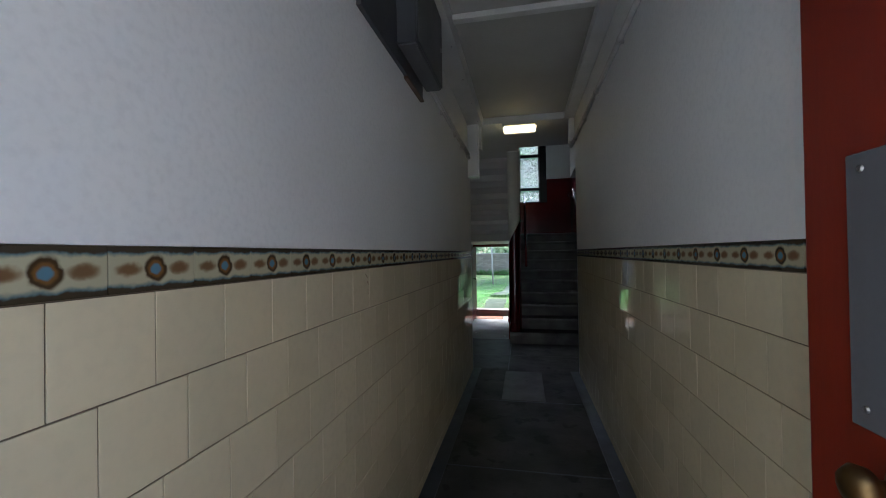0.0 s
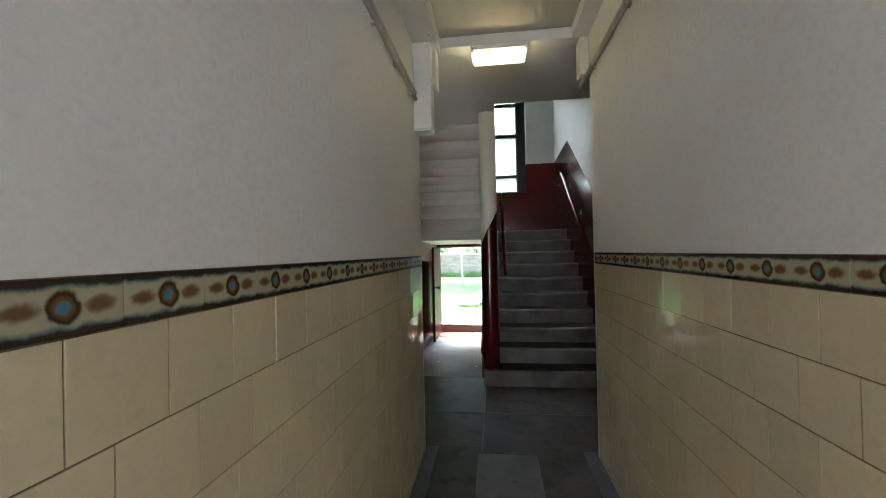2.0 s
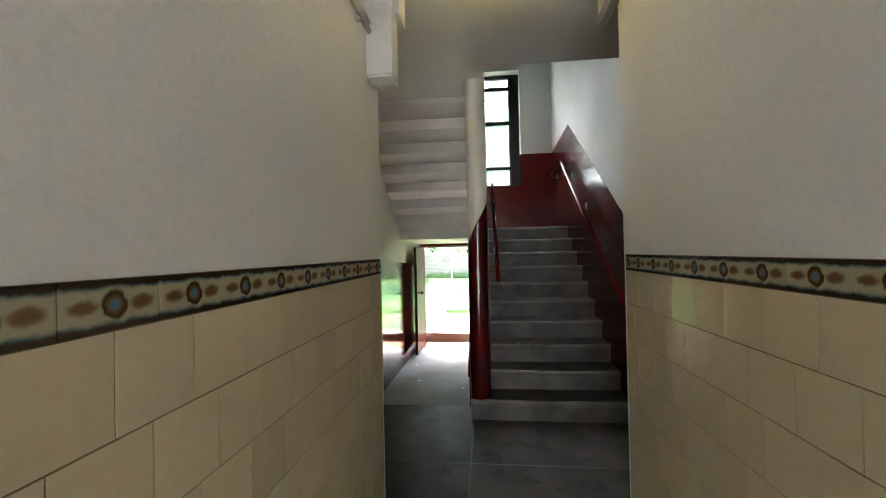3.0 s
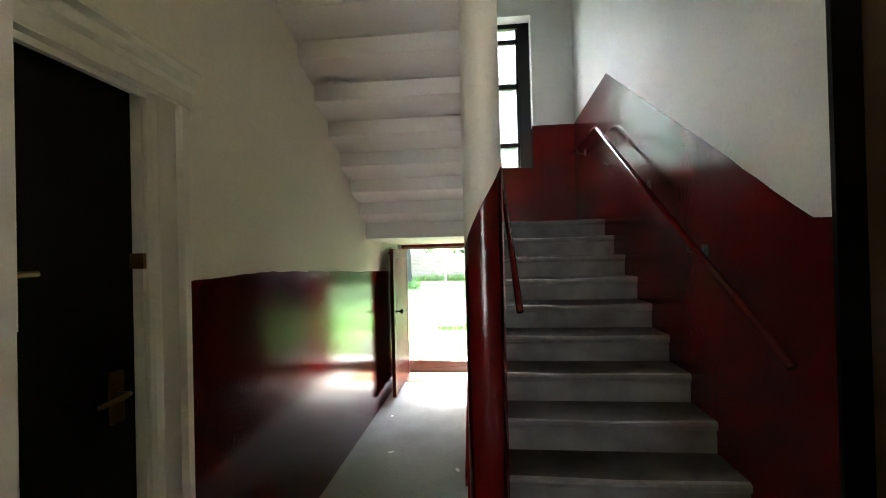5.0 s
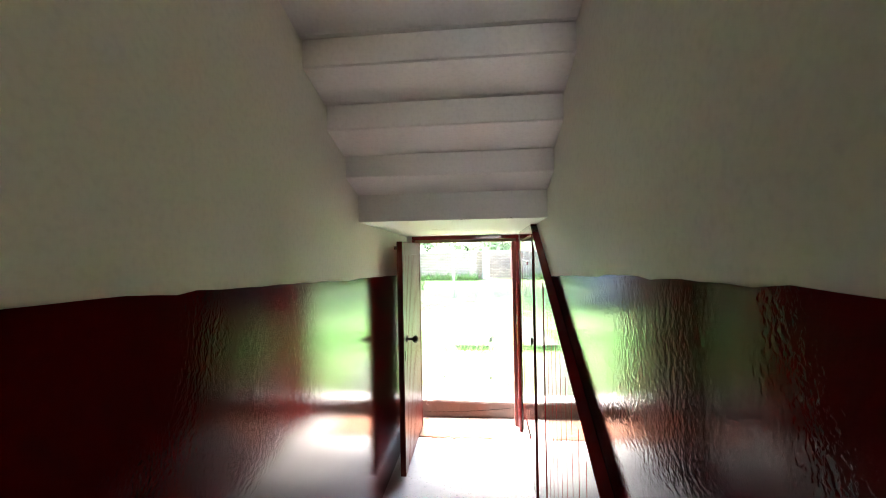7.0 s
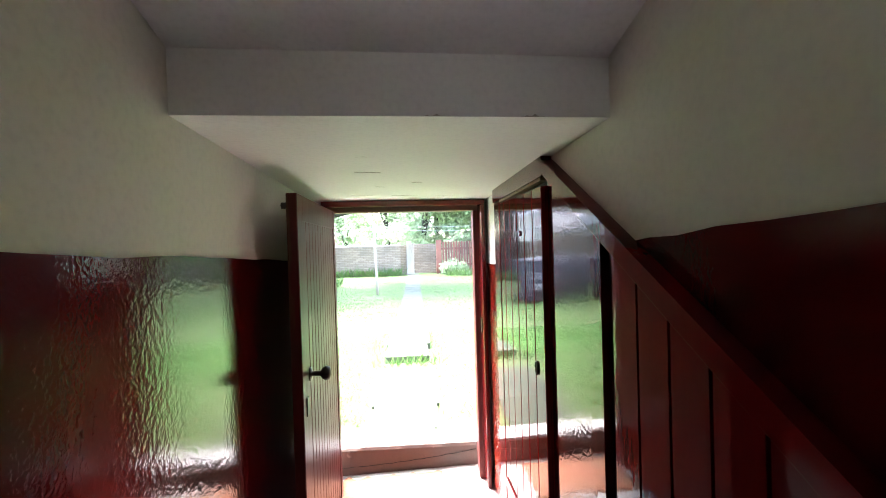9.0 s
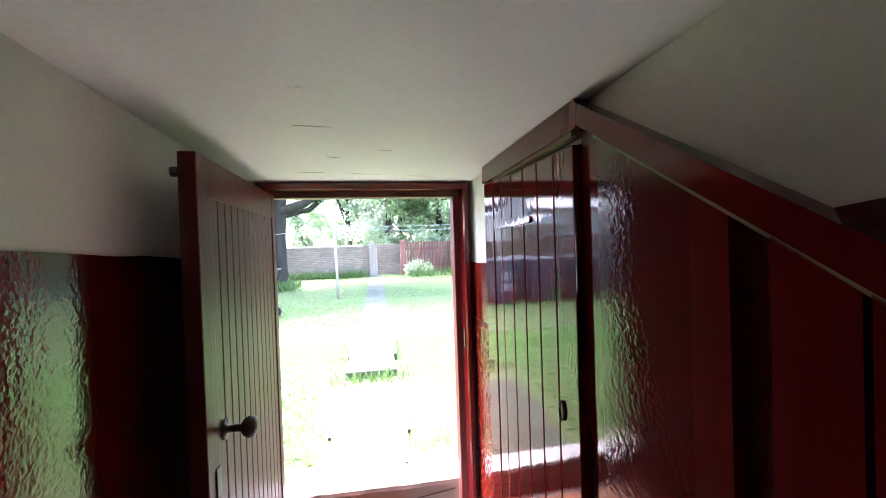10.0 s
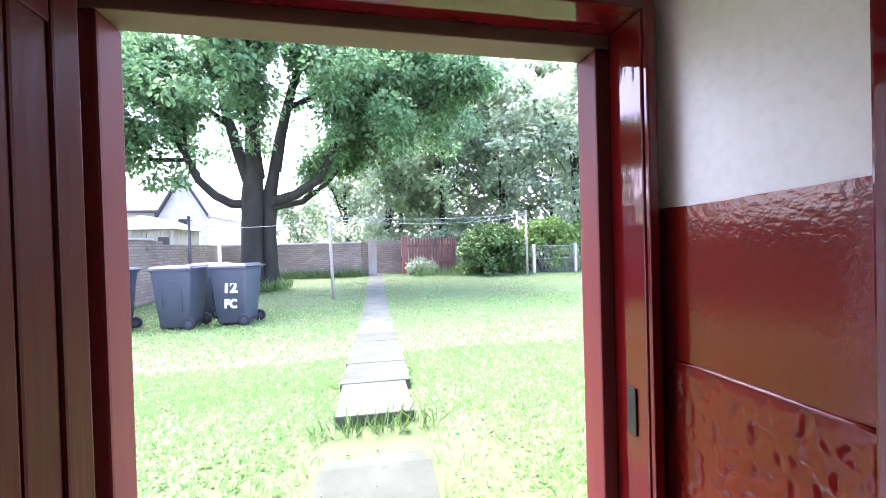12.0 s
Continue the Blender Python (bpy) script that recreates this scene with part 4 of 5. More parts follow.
def scatter(name, material, pts, dirs, ups, length, width, label, category, kind="", parent=None):
    """Many small folded leaves or blades in one mesh."""
    n = len(pts)
    side = np.cross(dirs, ups)
    side /= np.linalg.norm(side, axis=1, keepdims=True) + 1e-9
    L, Wd = length[:, None], width[:, None]
    v = np.empty((n, 4, 3))
    v[:, 0] = pts
    v[:, 1] = pts + dirs * L * 0.45 + side * Wd * 0.5
    v[:, 2] = pts + dirs * L + ups * L * -0.12
    v[:, 3] = pts + dirs * L * 0.45 - side * Wd * 0.5
    me = bpy.data.meshes.new(name)
    me.vertices.add(4 * n)
    me.vertices.foreach_set("co", v.ravel())
    me.loops.add(4 * n)
    me.loops.foreach_set("vertex_index", np.arange(4 * n, dtype=np.int32))
    me.polygons.add(n)
    me.polygons.foreach_set("loop_start", np.arange(0, 4 * n, 4, dtype=np.int32))
    me.update(calc_edges=True)
    me.materials.append(material)
    ob = new(name, me)
    if parent:
        ob.parent = parent
        if label:
            ob["label"] = label
    else:
        tagged(ob, label, category, "", kind)
    return ob


rng = np.random.default_rng(7)


def unit(a):
    return a / (np.linalg.norm(a, axis=1, keepdims=True) + 1e-9)


def path_x(y):
    return -0.09 + (y - 6.4) * 0.038


# lawn
P = []
for n_, x0, x1, y0, y1 in ((40000, -2.6, 2.6, 5.2, 8.2), (26000, -5, 6, 8.2, 13), (22000, -5.2, 9, 13, 20.5)):
    q = np.stack([rng.uniform(x0, x1, n_), rng.uniform(y0, y1, n_)], 1)
    P.append(q)
P = np.concatenate(P)
patch = np.array([noise.noise((x * 0.9, y * 0.9, 2)) for x, y in P])
onpath = np.abs(P[:, 0] - path_x(P[:, 1])) < 0.23 + 0.07 * rng.random(len(P))
keepm = (~onpath) & (patch > -0.75) & (P[:, 1] > 5.3)
keepm &= ~((P[:, 1] < 6.3) & (np.abs(P[:, 0]) < 0.5) & (rng.random(len(P)) < 0.6))
P, patch = P[keepm], patch[keepm]
pz = np.array([gz(y) + bump_xy(x, y) for x, y in P]) - 0.005
d = unit(np.stack([rng.normal(0, 0.9, len(P)), rng.normal(0, 0.9, len(P)), np.ones(len(P))], 1))
u = unit(rng.normal(0, 1, (len(P), 3)))
far = np.clip((P[:, 1] - 5) / 15, 0, 1)
scatter("grass", M["grass"], np.column_stack([P, pz]), d, u, rng.uniform(0.025, 0.06, len(P)) * (1 + 0.5 * (patch > 0.3)) * (1 - 0.45 * far), rng.uniform(0.006, 0.012, len(P)) * (1 + 2.5 * far), "bright green short tufty grass", "grass", "stuff")
# taller weeds along the edge of the raised slab and the walls
wx = np.concatenate([rng.uniform(-0.42, 0.25, 130), rng.uniform(-5, 0, 900), rng.uniform(1.7, 8.5, 900), rng.uniform(-3.9, -2.2, 500)])
wy = np.concatenate([rng.uniform(6.24, 6.36, 130), rng.uniform(19.5, 19.95, 900), rng.uniform(18.3, 19.2, 900), rng.uniform(16.0, 17.0, 500)])
wz = np.array([gz(y) for y in wy])
d = unit(np.stack([rng.normal(0, 0.5, len(wx)), rng.normal(0, 0.5, len(wx)), np.ones(len(wx))], 1))
scatter("weeds", M["leaf3"], np.column_stack([wx, wy, wz]), d, unit(rng.normal(0, 1, (len(wx), 3))), np.where(wy < 7, rng.uniform(0.06, 0.16, len(wx)), rng.uniform(0.15, 0.5, len(wx))), np.where(wy < 7, 0.012, 0.03), "rough weeds along the slab edge and walls", "weeds", "stuff")

# paved path
gp = thing("garden_path", "worn uneven concrete slab path through the lawn", "path")
gp["kind"] = "structure"
y = 5.17
k = 0
while y < 9.3:
    ln = 0.3 if y < 5.2 else 0.53 if y < 6.2 else 0.62 + 0.05 * math.sin(k * 2.3)
    raised = y > 6.25
    w = 0.24 + 0.02 * math.sin(k * 1.7) + (0.03 if y > 8 else 0)
    zt = gz(y + ln / 2) + (0.065 if raised and y < 8 else 0.03 if raised else 0.004)
    slope = math.atan2(gz(y + ln) - gz(y), ln)
    bm = B(-w, w, 0, ln - 0.015 if raised else ln / math.cos(slope) + 0.004, -0.07, 0, bevel=0.008 if raised else 0.002)
    sl = part("slab", bm, M["paving"], gp)
    slope = math.degrees(slope)
    sl.matrix_basis = pose(path_x(y), y, zt + (gz(y) - gz(y + ln / 2)), slope, random.uniform(-0.8, 0.8) if raised else 0, (random.uniform(-1.6, 1.6) if raised else 0) - 2.2)
    y += ln
    k += 1
    if not raised and y > 6.25:
        y = 6.38
bm = bmesh.new()
rows = []
for i in range(44):
    yy = y - 0.1 + i * 0.26
    w = 0.25 + 0.08 * noise.noise((i * 0.7, 0, 0))
    rows.append([bm.verts.new((path_x(yy) + s * w + 0.03 * noise.noise((i, s, 3)), yy, gz(yy) + 0.012 + bump_xy(path_x(yy), yy))) for s in (-1, -0.33, 0.33, 1)])
for a, b in zip(rows, rows[1:]):
    for s in range(3):
        bm.faces.new((a[s], a[s + 1], b[s + 1], b[s]))
part("earth_strip", bm, M["gravel"], gp, "brown trodden earth and gravel")
# stones and soil near the step
for i in range(26):
    st = bmesh.new()
    bmesh.ops.create_icosphere(st, subdivisions=1, radius=1)
    for v in st.verts:
        v.co *= 1 + 0.3 * noise.noise(v.co + Vector((i, 0, 0)))
    x, yy = random.uniform(-0.55, 0.6), random.uniform(5.2, 6.3)
    r = random.uniform(0.004, 0.01)
    ob = link("stone", st, M["gravel"])
    ob.matrix_basis = pose(x, yy, gz(yy) + 0.012 + r * 0.3, 0, 0, i * 40) @ Matrix.Diagonal((r, r * 1.3, r * 0.6, 1))
    tagged(ob, "small loose grey-brown stone beside the path", "stone", "loose stones")


# wheeled bins
def bin_body():
    bm = bmesh.new()
    lo = [bm.verts.new(p) for p in ((-0.24, -0.21, 0.03), (0.22, -0.21, 0.03), (0.22, 0.21, 0.03), (-0.24, 0.21, 0.03))]
    hi = [bm.verts.new(p) for p in ((-0.33, -0.28, 0.97), (0.29, -0.28, 0.97), (0.29, 0.28, 0.97), (-0.33, 0.28, 0.97))]
    bm.faces.new(lo)
    bm.faces.new(hi)
    for i in range(4):
        bm.faces.new((lo[i], lo[(i + 1) % 4], hi[(i + 1) % 4], hi[i]))
    bmesh.ops.bevel(bm, geom=bm.edges[:], offset=0.03, segments=3, affect="EDGES", profile=0.5)
    return bm


def text_mesh(body, size):
    cu_ = bpy.data.curves.new("text", "FONT")
    cu_.body, cu_.size, cu_.extrude, cu_.offset = body, size, 0.002, 0.012
    ob = bpy.data.objects.new("text", cu_)
    scene.collection.objects.link(ob)
    me = bpy.data.meshes.new_from_object(ob.evaluated_get(bpy.context.evaluated_depsgraph_get()))
    bpy.data.objects.remove(ob)
    bpy.data.curves.remove(cu_)
    return me


def wheelie_bin(label, m):
    b = thing("wheelie_bin", label, "wheelie bin", "bins on the lawn")
    body = part("body", bin_body(), M["binblue"], b, smooth=True)
    part("rim", B(-0.345, 0.305, -0.295, 0.295, 0.945, 0.98, bevel=0.012), M["binblue"], b)
    bm = bmesh.new()
    box(bm, -0.36, 0.31, -0.30, 0.30, 0.981, 1.03)
    for v in bm.verts:
        if v.co.z > 1.0:
            v.co.x *= 0.88
            v.co.y *= 0.86
    bmesh.ops.bevel(bm, geom=bm.edges[:], offset=0.016, segments=3, affect="EDGES", profile=0.5)
    part("lid", bm, M["binblue"], b, smooth=True)
    part("handle", tube(bmesh.new(), [(0.30, -0.24, 0.985), (0.36, -0.24, 0.99), (0.36, 0.24, 0.99), (0.30, 0.24, 0.985)], 0.014, 8), M["binblue"], b, smooth=True)
    for s in (-1, 1):
        part("panel_rib", boxes([(-0.17, -0.155, s * 0.245 - 0.02, s * 0.245 + 0.02, 0.3, 0.8), (0.125, 0.14, s * 0.245 - 0.02, s * 0.245 + 0.02, 0.3, 0.8), (-0.155, 0.125, s * 0.255 - 0.014, s * 0.255 + 0.014, 0.79, 0.805)], 0.004), M["binblue"], b)
        w = part("wheel", lathe(bmesh.new(), [(0.085, -0.02), (0.1, -0.012), (0.1, 0.012), (0.085, 0.02)], 20, pose(0.24, s * 0.255, 0.1, 90, 0, 0)), M["rubber"], b, smooth=False)
        part("hub", lathe(bmesh.new(), [(0.05, -0.024), (0.05, 0.024)], 14, pose(0.24, s * 0.255, 0.1, 90, 0, 0)), M["binblue"], w)
    part("axle", tube(bmesh.new(), [(0.24, -0.25, 0.1), (0.24, 0.25, 0.1)], 0.012, 8), M["iron"], b)
    b.matrix_basis = m
    return b


wheelie_bin("grey-blue wheeled bin with a shut lid on the grass", pose(-3.05, 11.45, gz(11.45) - 0.01, 0, 0, -8))
wheelie_bin("grey-blue wheeled bin at the lawn edge, lid shut", pose(-4.08, 11.4, gz(11.4) - 0.01, 0, 0, -6))
wheelie_bin("grey-blue wheeled bin standing behind the others", pose(-2.95, 12.5, gz(12.5) - 0.01, 0, 0, -12))
b12 = wheelie_bin("grey-blue wheeled bin with white painted 12 and FC", pose(-2.22, 11.55, gz(11.55) - 0.01, 0, 0, -14))
for body, x, z, size in (("12", -0.11, 0.565, 0.25), ("FC", -0.10, 0.31, 0.19)):
    me = text_mesh(body, size)
    me.materials.append(M["soap"])
    tx = new("painted_number", me)
    tx.parent = b12
    tx.matrix_basis = pose(x, -0.246 - (z - 0.3) * 0.075 - 0.004, z, 90 - 4.3, 0, 0)
    tx["label"] = "hand-painted white marking"

# garden walls
gw = thing("garden_wall", "low old brick boundary wall behind the lawn", "garden wall")
part("wall", B(-5.1, -0.1, 20.0, 20.22, -0.2, 1.27, bevel=0.01), M["brick"], gw)
part("coping", B(-5.12, -0.09, 19.97, 20.25, 1.271, 1.33, bevel=0.015), M["render"], gw)
part("wall", B(0.5, 1.5, 20.6, 20.82, -0.2, 1.33, bevel=0.01), M["brick"], gw)
part("wall", B(-0.099, 0.16, 20.08, 20.26, -0.2, 1.3, bevel=0.01), M["brick"], gw)
gl = thing("garden_wall", "old brick side boundary wall stepped down at piers", "garden wall")
part("wall", B(-5.5, -5.25, 5.2, 15.4, -0.4, 1.42, bevel=0.01), M["brick"], gl)
part("wall", B(-5.45, -5.22, 15.75, 19.99, -0.4, 1.33, bevel=0.01), M["brick"], gl)
part("pier", B(-5.55, -5.15, 15.4, 15.75, -0.4, 1.42, bevel=0.01), M["brick"], gl)
part("coping", B(-5.53, -5.2, 5.2, 15.39, 1.421, 1.47, bevel=0.012), M["render"], gl)
for x, w, h in ((0.26, 0.11, 1.46), (0.42, 0.05, 1.35)):
    gpo = thing("gate_post", "weathered pale timber gate post", "post", "gate posts")
    part("post", B(x - w, x + w, 19.85, 20.05, -0.1, h, bevel=0.015), M["post"], gpo)
fe = thing("picket_fence", "weathered red-brown picket fence beside the gateway", "fence")
part("post", B(1.45, 1.68, 19.75, 19.95, -0.1, 1.48, bevel=0.015), M["fence"], fe)
part("post", B(3.5, 3.62, 19.8, 19.92, -0.1, 1.4, bevel=0.015), M["fence"], fe)
for z in (0.35, 1.05):
    part("rail", B(1.69, 3.49, 19.87, 19.92, z, z + 0.09, bevel=0.006), M["fence"], fe)
for i in range(15):
    x = 1.73 + i * 0.118
    h = 1.42 + 0.05 * noise.noise((i * 1.3, 0, 7))
    part("picket", prism([(x, 0.05), (x + 0.085, 0.05), (x + 0.085, h - 0.05), (x + 0.042, h), (x, h - 0.05)], "y", 19.84, 19.866), M["fence"], fe)


# clothes poles and lines
def pole(x, y, h, material, label, lean=0.0):
    p = thing("clothes_pole", label, "clothes pole", "drying green poles")
    bm = tube(bmesh.new(), [(0, 0, -0.1), (lean * 0.5, 0, h * 0.5), (lean, 0, h)], [0.038, 0.036, 0.032], 10)
    part("shaft", bm, material, p, smooth=True)
    part("cap", lathe(bmesh.new(), [(0.04, h - 0.01), (0.042, h + 0.02), (0.02, h + 0.05)], 10, Matrix.Translation((lean, 0, 0))), material, p)
    for s in (-1, 1):
        part("hook", tube(bmesh.new(), [(lean, 0, h - 0.08), (lean + s * 0.07, 0, h - 0.06), (lean + s * 0.08, 0, h - 0.02)], 0.006, 6), M["iron"], p)
    p.matrix_basis = pose(x, y, gz(y))
    return p


pole(-0.80, 14.0, 2.02, M["post"], "pale weathered clothes pole standing in the grass", -0.06)
pole(5.6, 17.3, 2.25, M["post"], "pale weathered clothes pole before the hedge", 0.0)
pole(-4.25, 15.0, 2.05, M["iron"], "dark metal clothes pole near the side wall", 0.0)


def line(a, b, sag):
    pts = [(a[0] + (b[0] - a[0]) * t, a[1] + (b[1] - a[1]) * t, a[2] + (b[2] - a[2]) * t - sag * 4 * t * (1 - t)) for t in np.linspace(0, 1, 17)]
    ob = link("clothes_line", tube(bmesh.new(), pts, 0.007, 5), M["wire"])
    tagged(ob, "pale plastic clothes line strung between poles", "clothes line", "clothes lines")


line((-0.86, 14.0, gz(14) + 1.98), (5.6, 17.3, gz(17.3) + 2.21), 0.12)
line((-0.86, 14.0, gz(14) + 1.93), (5.6, 17.3, gz(17.3) + 2.14), 0.2)
line((-4.25, 15.0, gz(15) + 1.9), (-0.86, 14.0, gz(14) + 1.97), 0.15)

# wire fence on the far side
wf = thing("wire_fence", "grey chain-link fence with concrete posts", "fence")
for x in (6.2, 7.9, 9.6):
    part("post", B(x - 0.05, x + 0.05, 18.0, 18.1, -0.2, 1.05, bevel=0.01), M["render"], wf)
bm = bmesh.new()
for i in range(60):
    for s in (-1, 1):
        x0 = 5.6 + i * 0.075
        a = Vector((x0, 18.05, 0.0))
        b = Vector((x0 + s * 0.5, 18.05, 0.95))
        if 6.0 < b.x < 9.7:
            tube(bm, [a, b], 0.0025, 3, False)
part("mesh", bm, M["wire"], wf)
for z in (0.5, 0.97):
    part("strand", tube(bmesh.new(), [(6.2, 18.05, z), (9.6, 18.05, z)], 0.006, 5), M["wire"], wf)


# ---------- trees ----------
def clumps(centres, radii, per, size, flat=0.35):
    """Leaves round clump centres: places, directions, ups, lengths, widths."""
    pts, dirs = [], []
    for c, r in zip(centres, radii):
        n_ = int(per * r)
        o = unit(rng.normal(0, 1, (n_, 3))) * (rng.random((n_, 1)) ** 0.45) * r
        o[:, 2] *= 0.75
        pts.append(np.asarray(c) + o)
        dirs.append(unit(o + rng.normal(0, 0.5 * r, (n_, 3)) + np.array([0, 0, -0.25 * r])))
    pts, dirs = np.concatenate(pts), np.concatenate(dirs)
    ups = unit(rng.normal(0, flat, (len(pts), 3)) + np.array([0, 0, 1.0]))
    ln = rng.uniform(0.7, 1.3, len(pts)) * size
    return pts, dirs, ups, ln, ln * rng.uniform(0.55, 0.85, len(pts))


def bough(bm, start, way, length, r0, seed, depth, tips, bend=0.35):
    """A limb that forks; its ends are gathered in tips."""
    r_ = random.Random(seed)
    pts, rad = [Vector(start)], [r0]
    d_ = Vector(way).normalized()
    n_ = 6
    for i in range(n_):
        d_ = (d_ + Vector((r_.uniform(-1, 1), r_.uniform(-1, 1), r_.uniform(-0.2, 0.9))) * bend * 0.45).normalized()
        pts.append(pts[-1] + d_ * length / n_)
        rad.append(r0 * (1 - 0.6 * (i + 1) / n_))
    tube(bm, pts, rad, 8 if depth > 1 else 6, False)
    tips.append(pts[-1])
    tips.append(pts[-3])
    if depth > 0:
        for j in range(3):
            i = r_.choice((2, 3, 4, 5))
            side = Vector((r_.uniform(-1, 1), r_.uniform(-1, 1), r_.uniform(-0.3, 0.7))).normalized()
            bough(bm, pts[i], (d_ + side * 1.1), length * r_.uniform(0.45, 0.65), rad[i] * 0.6, seed * 7 + j + 1, depth - 1, tips, bend)


# big garden tree, twin stemmed, limbs from head height
TX, TY = -3.2, 17.0
tr = thing("tree", "large twin-stemmed maple in full green leaf", "tree")
bm = bmesh.new()
tips = []
g0 = gz(TY) - 0.1
tube(bm, [(TX - 0.1, TY, g0), (TX - 0.12, TY, 0.5), (TX - 0.1, TY, 1.6), (TX - 0.05, TY, 2.7), (TX, TY, 3.6)], [0.46, 0.33, 0.30, 0.32, 0.25], 16, False)
tube(bm, [(TX + 0.38, TY + 0.1, g0), (TX + 0.38, TY + 0.1, 0.6), (TX + 0.37, TY + 0.1, 1.7), (TX + 0.42, TY + 0.1, 2.8), (TX + 0.62, TY, 3.7)], [0.3, 0.21, 0.19, 0.2, 0.15], 12, False)


def limb(pts, r0, r1, seed):
    n_ = len(pts)
    tube(bm, pts, [r0 + (r1 - r0) * i / (n_ - 1) for i in range(n_)], 10, False)
    tips.extend([Vector(pts[-1]), Vector(pts[-2])])
    w = Vector(pts[-1]) - Vector(pts[-2])
    bough(bm, pts[-1], w, 1.7, r1, seed, 2, tips)
    bough(bm, pts[-2], w + Vector((0.3, -0.8, 0.6)), 1.3, r1 * 0.8, seed + 50, 1, tips)


limb([(TX - 0.2, TY, 2.5), (TX - 0.6, TY - 0.1, 2.5), (TX - 1.0, TY - 0.2, 2.72), (TX - 1.4, TY - 0.3, 3.15), (TX - 1.65, TY - 0.4, 3.8), (TX - 1.95, TY - 0.5, 4.5)], 0.16, 0.08, 3)
limb([(TX - 1.6, TY - 0.4, 3.7), (TX - 2.4, TY - 0.6, 3.65), (TX - 3.2, TY - 0.8, 3.7)], 0.07, 0.04, 9)
limb([(TX + 0.5, TY, 2.55), (TX + 1.2, TY - 0.2, 2.75), (TX + 1.9, TY - 0.3, 3.2), (TX + 2.3, TY - 0.4, 4.0), (TX + 2.6, TY - 0.4, 5.0)], 0.17, 0.08, 14)
limb([(TX + 0.5, TY, 2.4), (TX + 1.3, TY + 0.4, 2.6), (TX + 2.0, TY + 0.7, 3.2)], 0.12, 0.07, 21)
limb([(TX - 0.15, TY, 3.2), (TX - 0.45, TY, 4.2), (TX - 0.75, TY, 5.4), (TX - 0.9, TY, 6.6)], 0.19, 0.1, 33)
limb([(TX, TY, 3.4), (TX + 0.05, TY - 0.2, 4.8), (TX + 0.1, TY - 0.2, 6.4), (TX + 0.1, TY, 8)], 0.24, 0.12, 41)
limb([(TX + 0.6, TY, 3.5), (TX + 0.8, TY, 4.6), (TX + 1.1, TY, 5.8), (TX + 1.5, TY, 7)], 0.19, 0.1, 55)
limb([(TX + 0.2, TY, 3.3), (TX + 0.3, TY - 1.0, 4.2), (TX + 0.2, TY - 2.0, 5.2)], 0.12, 0.06, 62)
limb([(TX - 0.6, TY, 4.8), (TX - 1.6, TY, 5.6), (TX - 2.8, TY, 6.0)], 0.09, 0.06, 71)
limb([(TX + 1.0, TY, 5.4), (TX + 2.2, TY, 6.0), (TX + 3.2, TY, 6.1)], 0.09, 0.06, 83)
limb([(TX + 2.45, TY - 0.4, 4.6), (TX + 3.3, TY - 0.7, 5.0), (TX + 4.4, TY - 0.9, 5.2)], 0.07, 0.04, 97)
part("trunk", bm, M["bark"], tr, smooth=True)
cs_, rs_ = [], []
for t_ in tips:
    if t_.z > 3.3 or abs(t_.x - TX) > 2.4:
        cs_.append(tuple(t_))
        rs_.append(random.uniform(0.4, 0.8))
for i in range(95):
    a_, rr_ = random.uniform(0, math.tau), random.uniform(0.5, 1) ** 0.5
    cs_.append((TX + 4.6 * rr_ * math.cos(a_), TY + 3.6 * rr_ * math.sin(a_), random.uniform(4.6, 8.2)))
    rs_.append(random.uniform(0.35, 0.8))
for i in range(60):
    cs_.append((TX + random.uniform(2.4, 6.4), TY + random.uniform(-2.2, 1.0), random.uniform(4.1, 8.4)))
    rs_.append(random.uniform(0.35, 0.75))
for i in range(26):
    cs_.append((TX + random.uniform(-4.8, -2.0), TY + random.uniform(-2, 0.5), random.uniform(3.1, 4.4)))
    rs_.append(random.uniform(0.35, 0.6))
pts, d, u, ln, wd = clumps(cs_, rs_, 380, 0.14)
scatter("crown", M["leaf"], pts, d, u, ln, wd, "dense green lobed leaves with gaps of sky", "", parent=tr)


def wood_tree(x, y, h, spread, seed, material, low=0.25, per=150, size=0.22, n_c=60, label="leafy tree beyond the garden wall"):
    random.seed(seed)
    t = thing("tree", label, "tree", "trees behind the garden")
    bm = bmesh.new()
    tp = []
    g = gz(y) - 0.1
    tube(bm, [(x, y, g), (x + 0.1, y, h * 0.3), (x, y, h * 0.62)], [0.2, 0.14, 0.07], 8, False)
    for j in range(5):
        a = j * 1.3 + seed
        bough(bm, (x, y, h * (0.2 + 0.09 * j)), (math.cos(a), math.sin(a), 1.1), h * 0.4, 0.08, seed + j, 1, tp)
    part("trunk", bm, M["bark"], t, smooth=True)
    c, r = [], []
    for i in range(n_c):
        a, q = random.uniform(0, math.tau), random.random() ** 0.5
        z = random.uniform(low * h, h)
        k = math.sin(math.pi * min(max((z / h - low) / (1 - low) * 0.85 + 0.12, 0.05), 1)) ** 0.6
        c.append((x + spread * q * k * math.cos(a), y + spread * q * k * math.sin(a), z))
        r.append(random.uniform(0.45, 0.9))
    for p in tp:
        c.append(tuple(p))
        r.append(0.5)
    pts, d, u, ln, wd = clumps(c, r, per, size)
    scatter("crown", material, pts, d, u, ln, wd, "", "", parent=t)


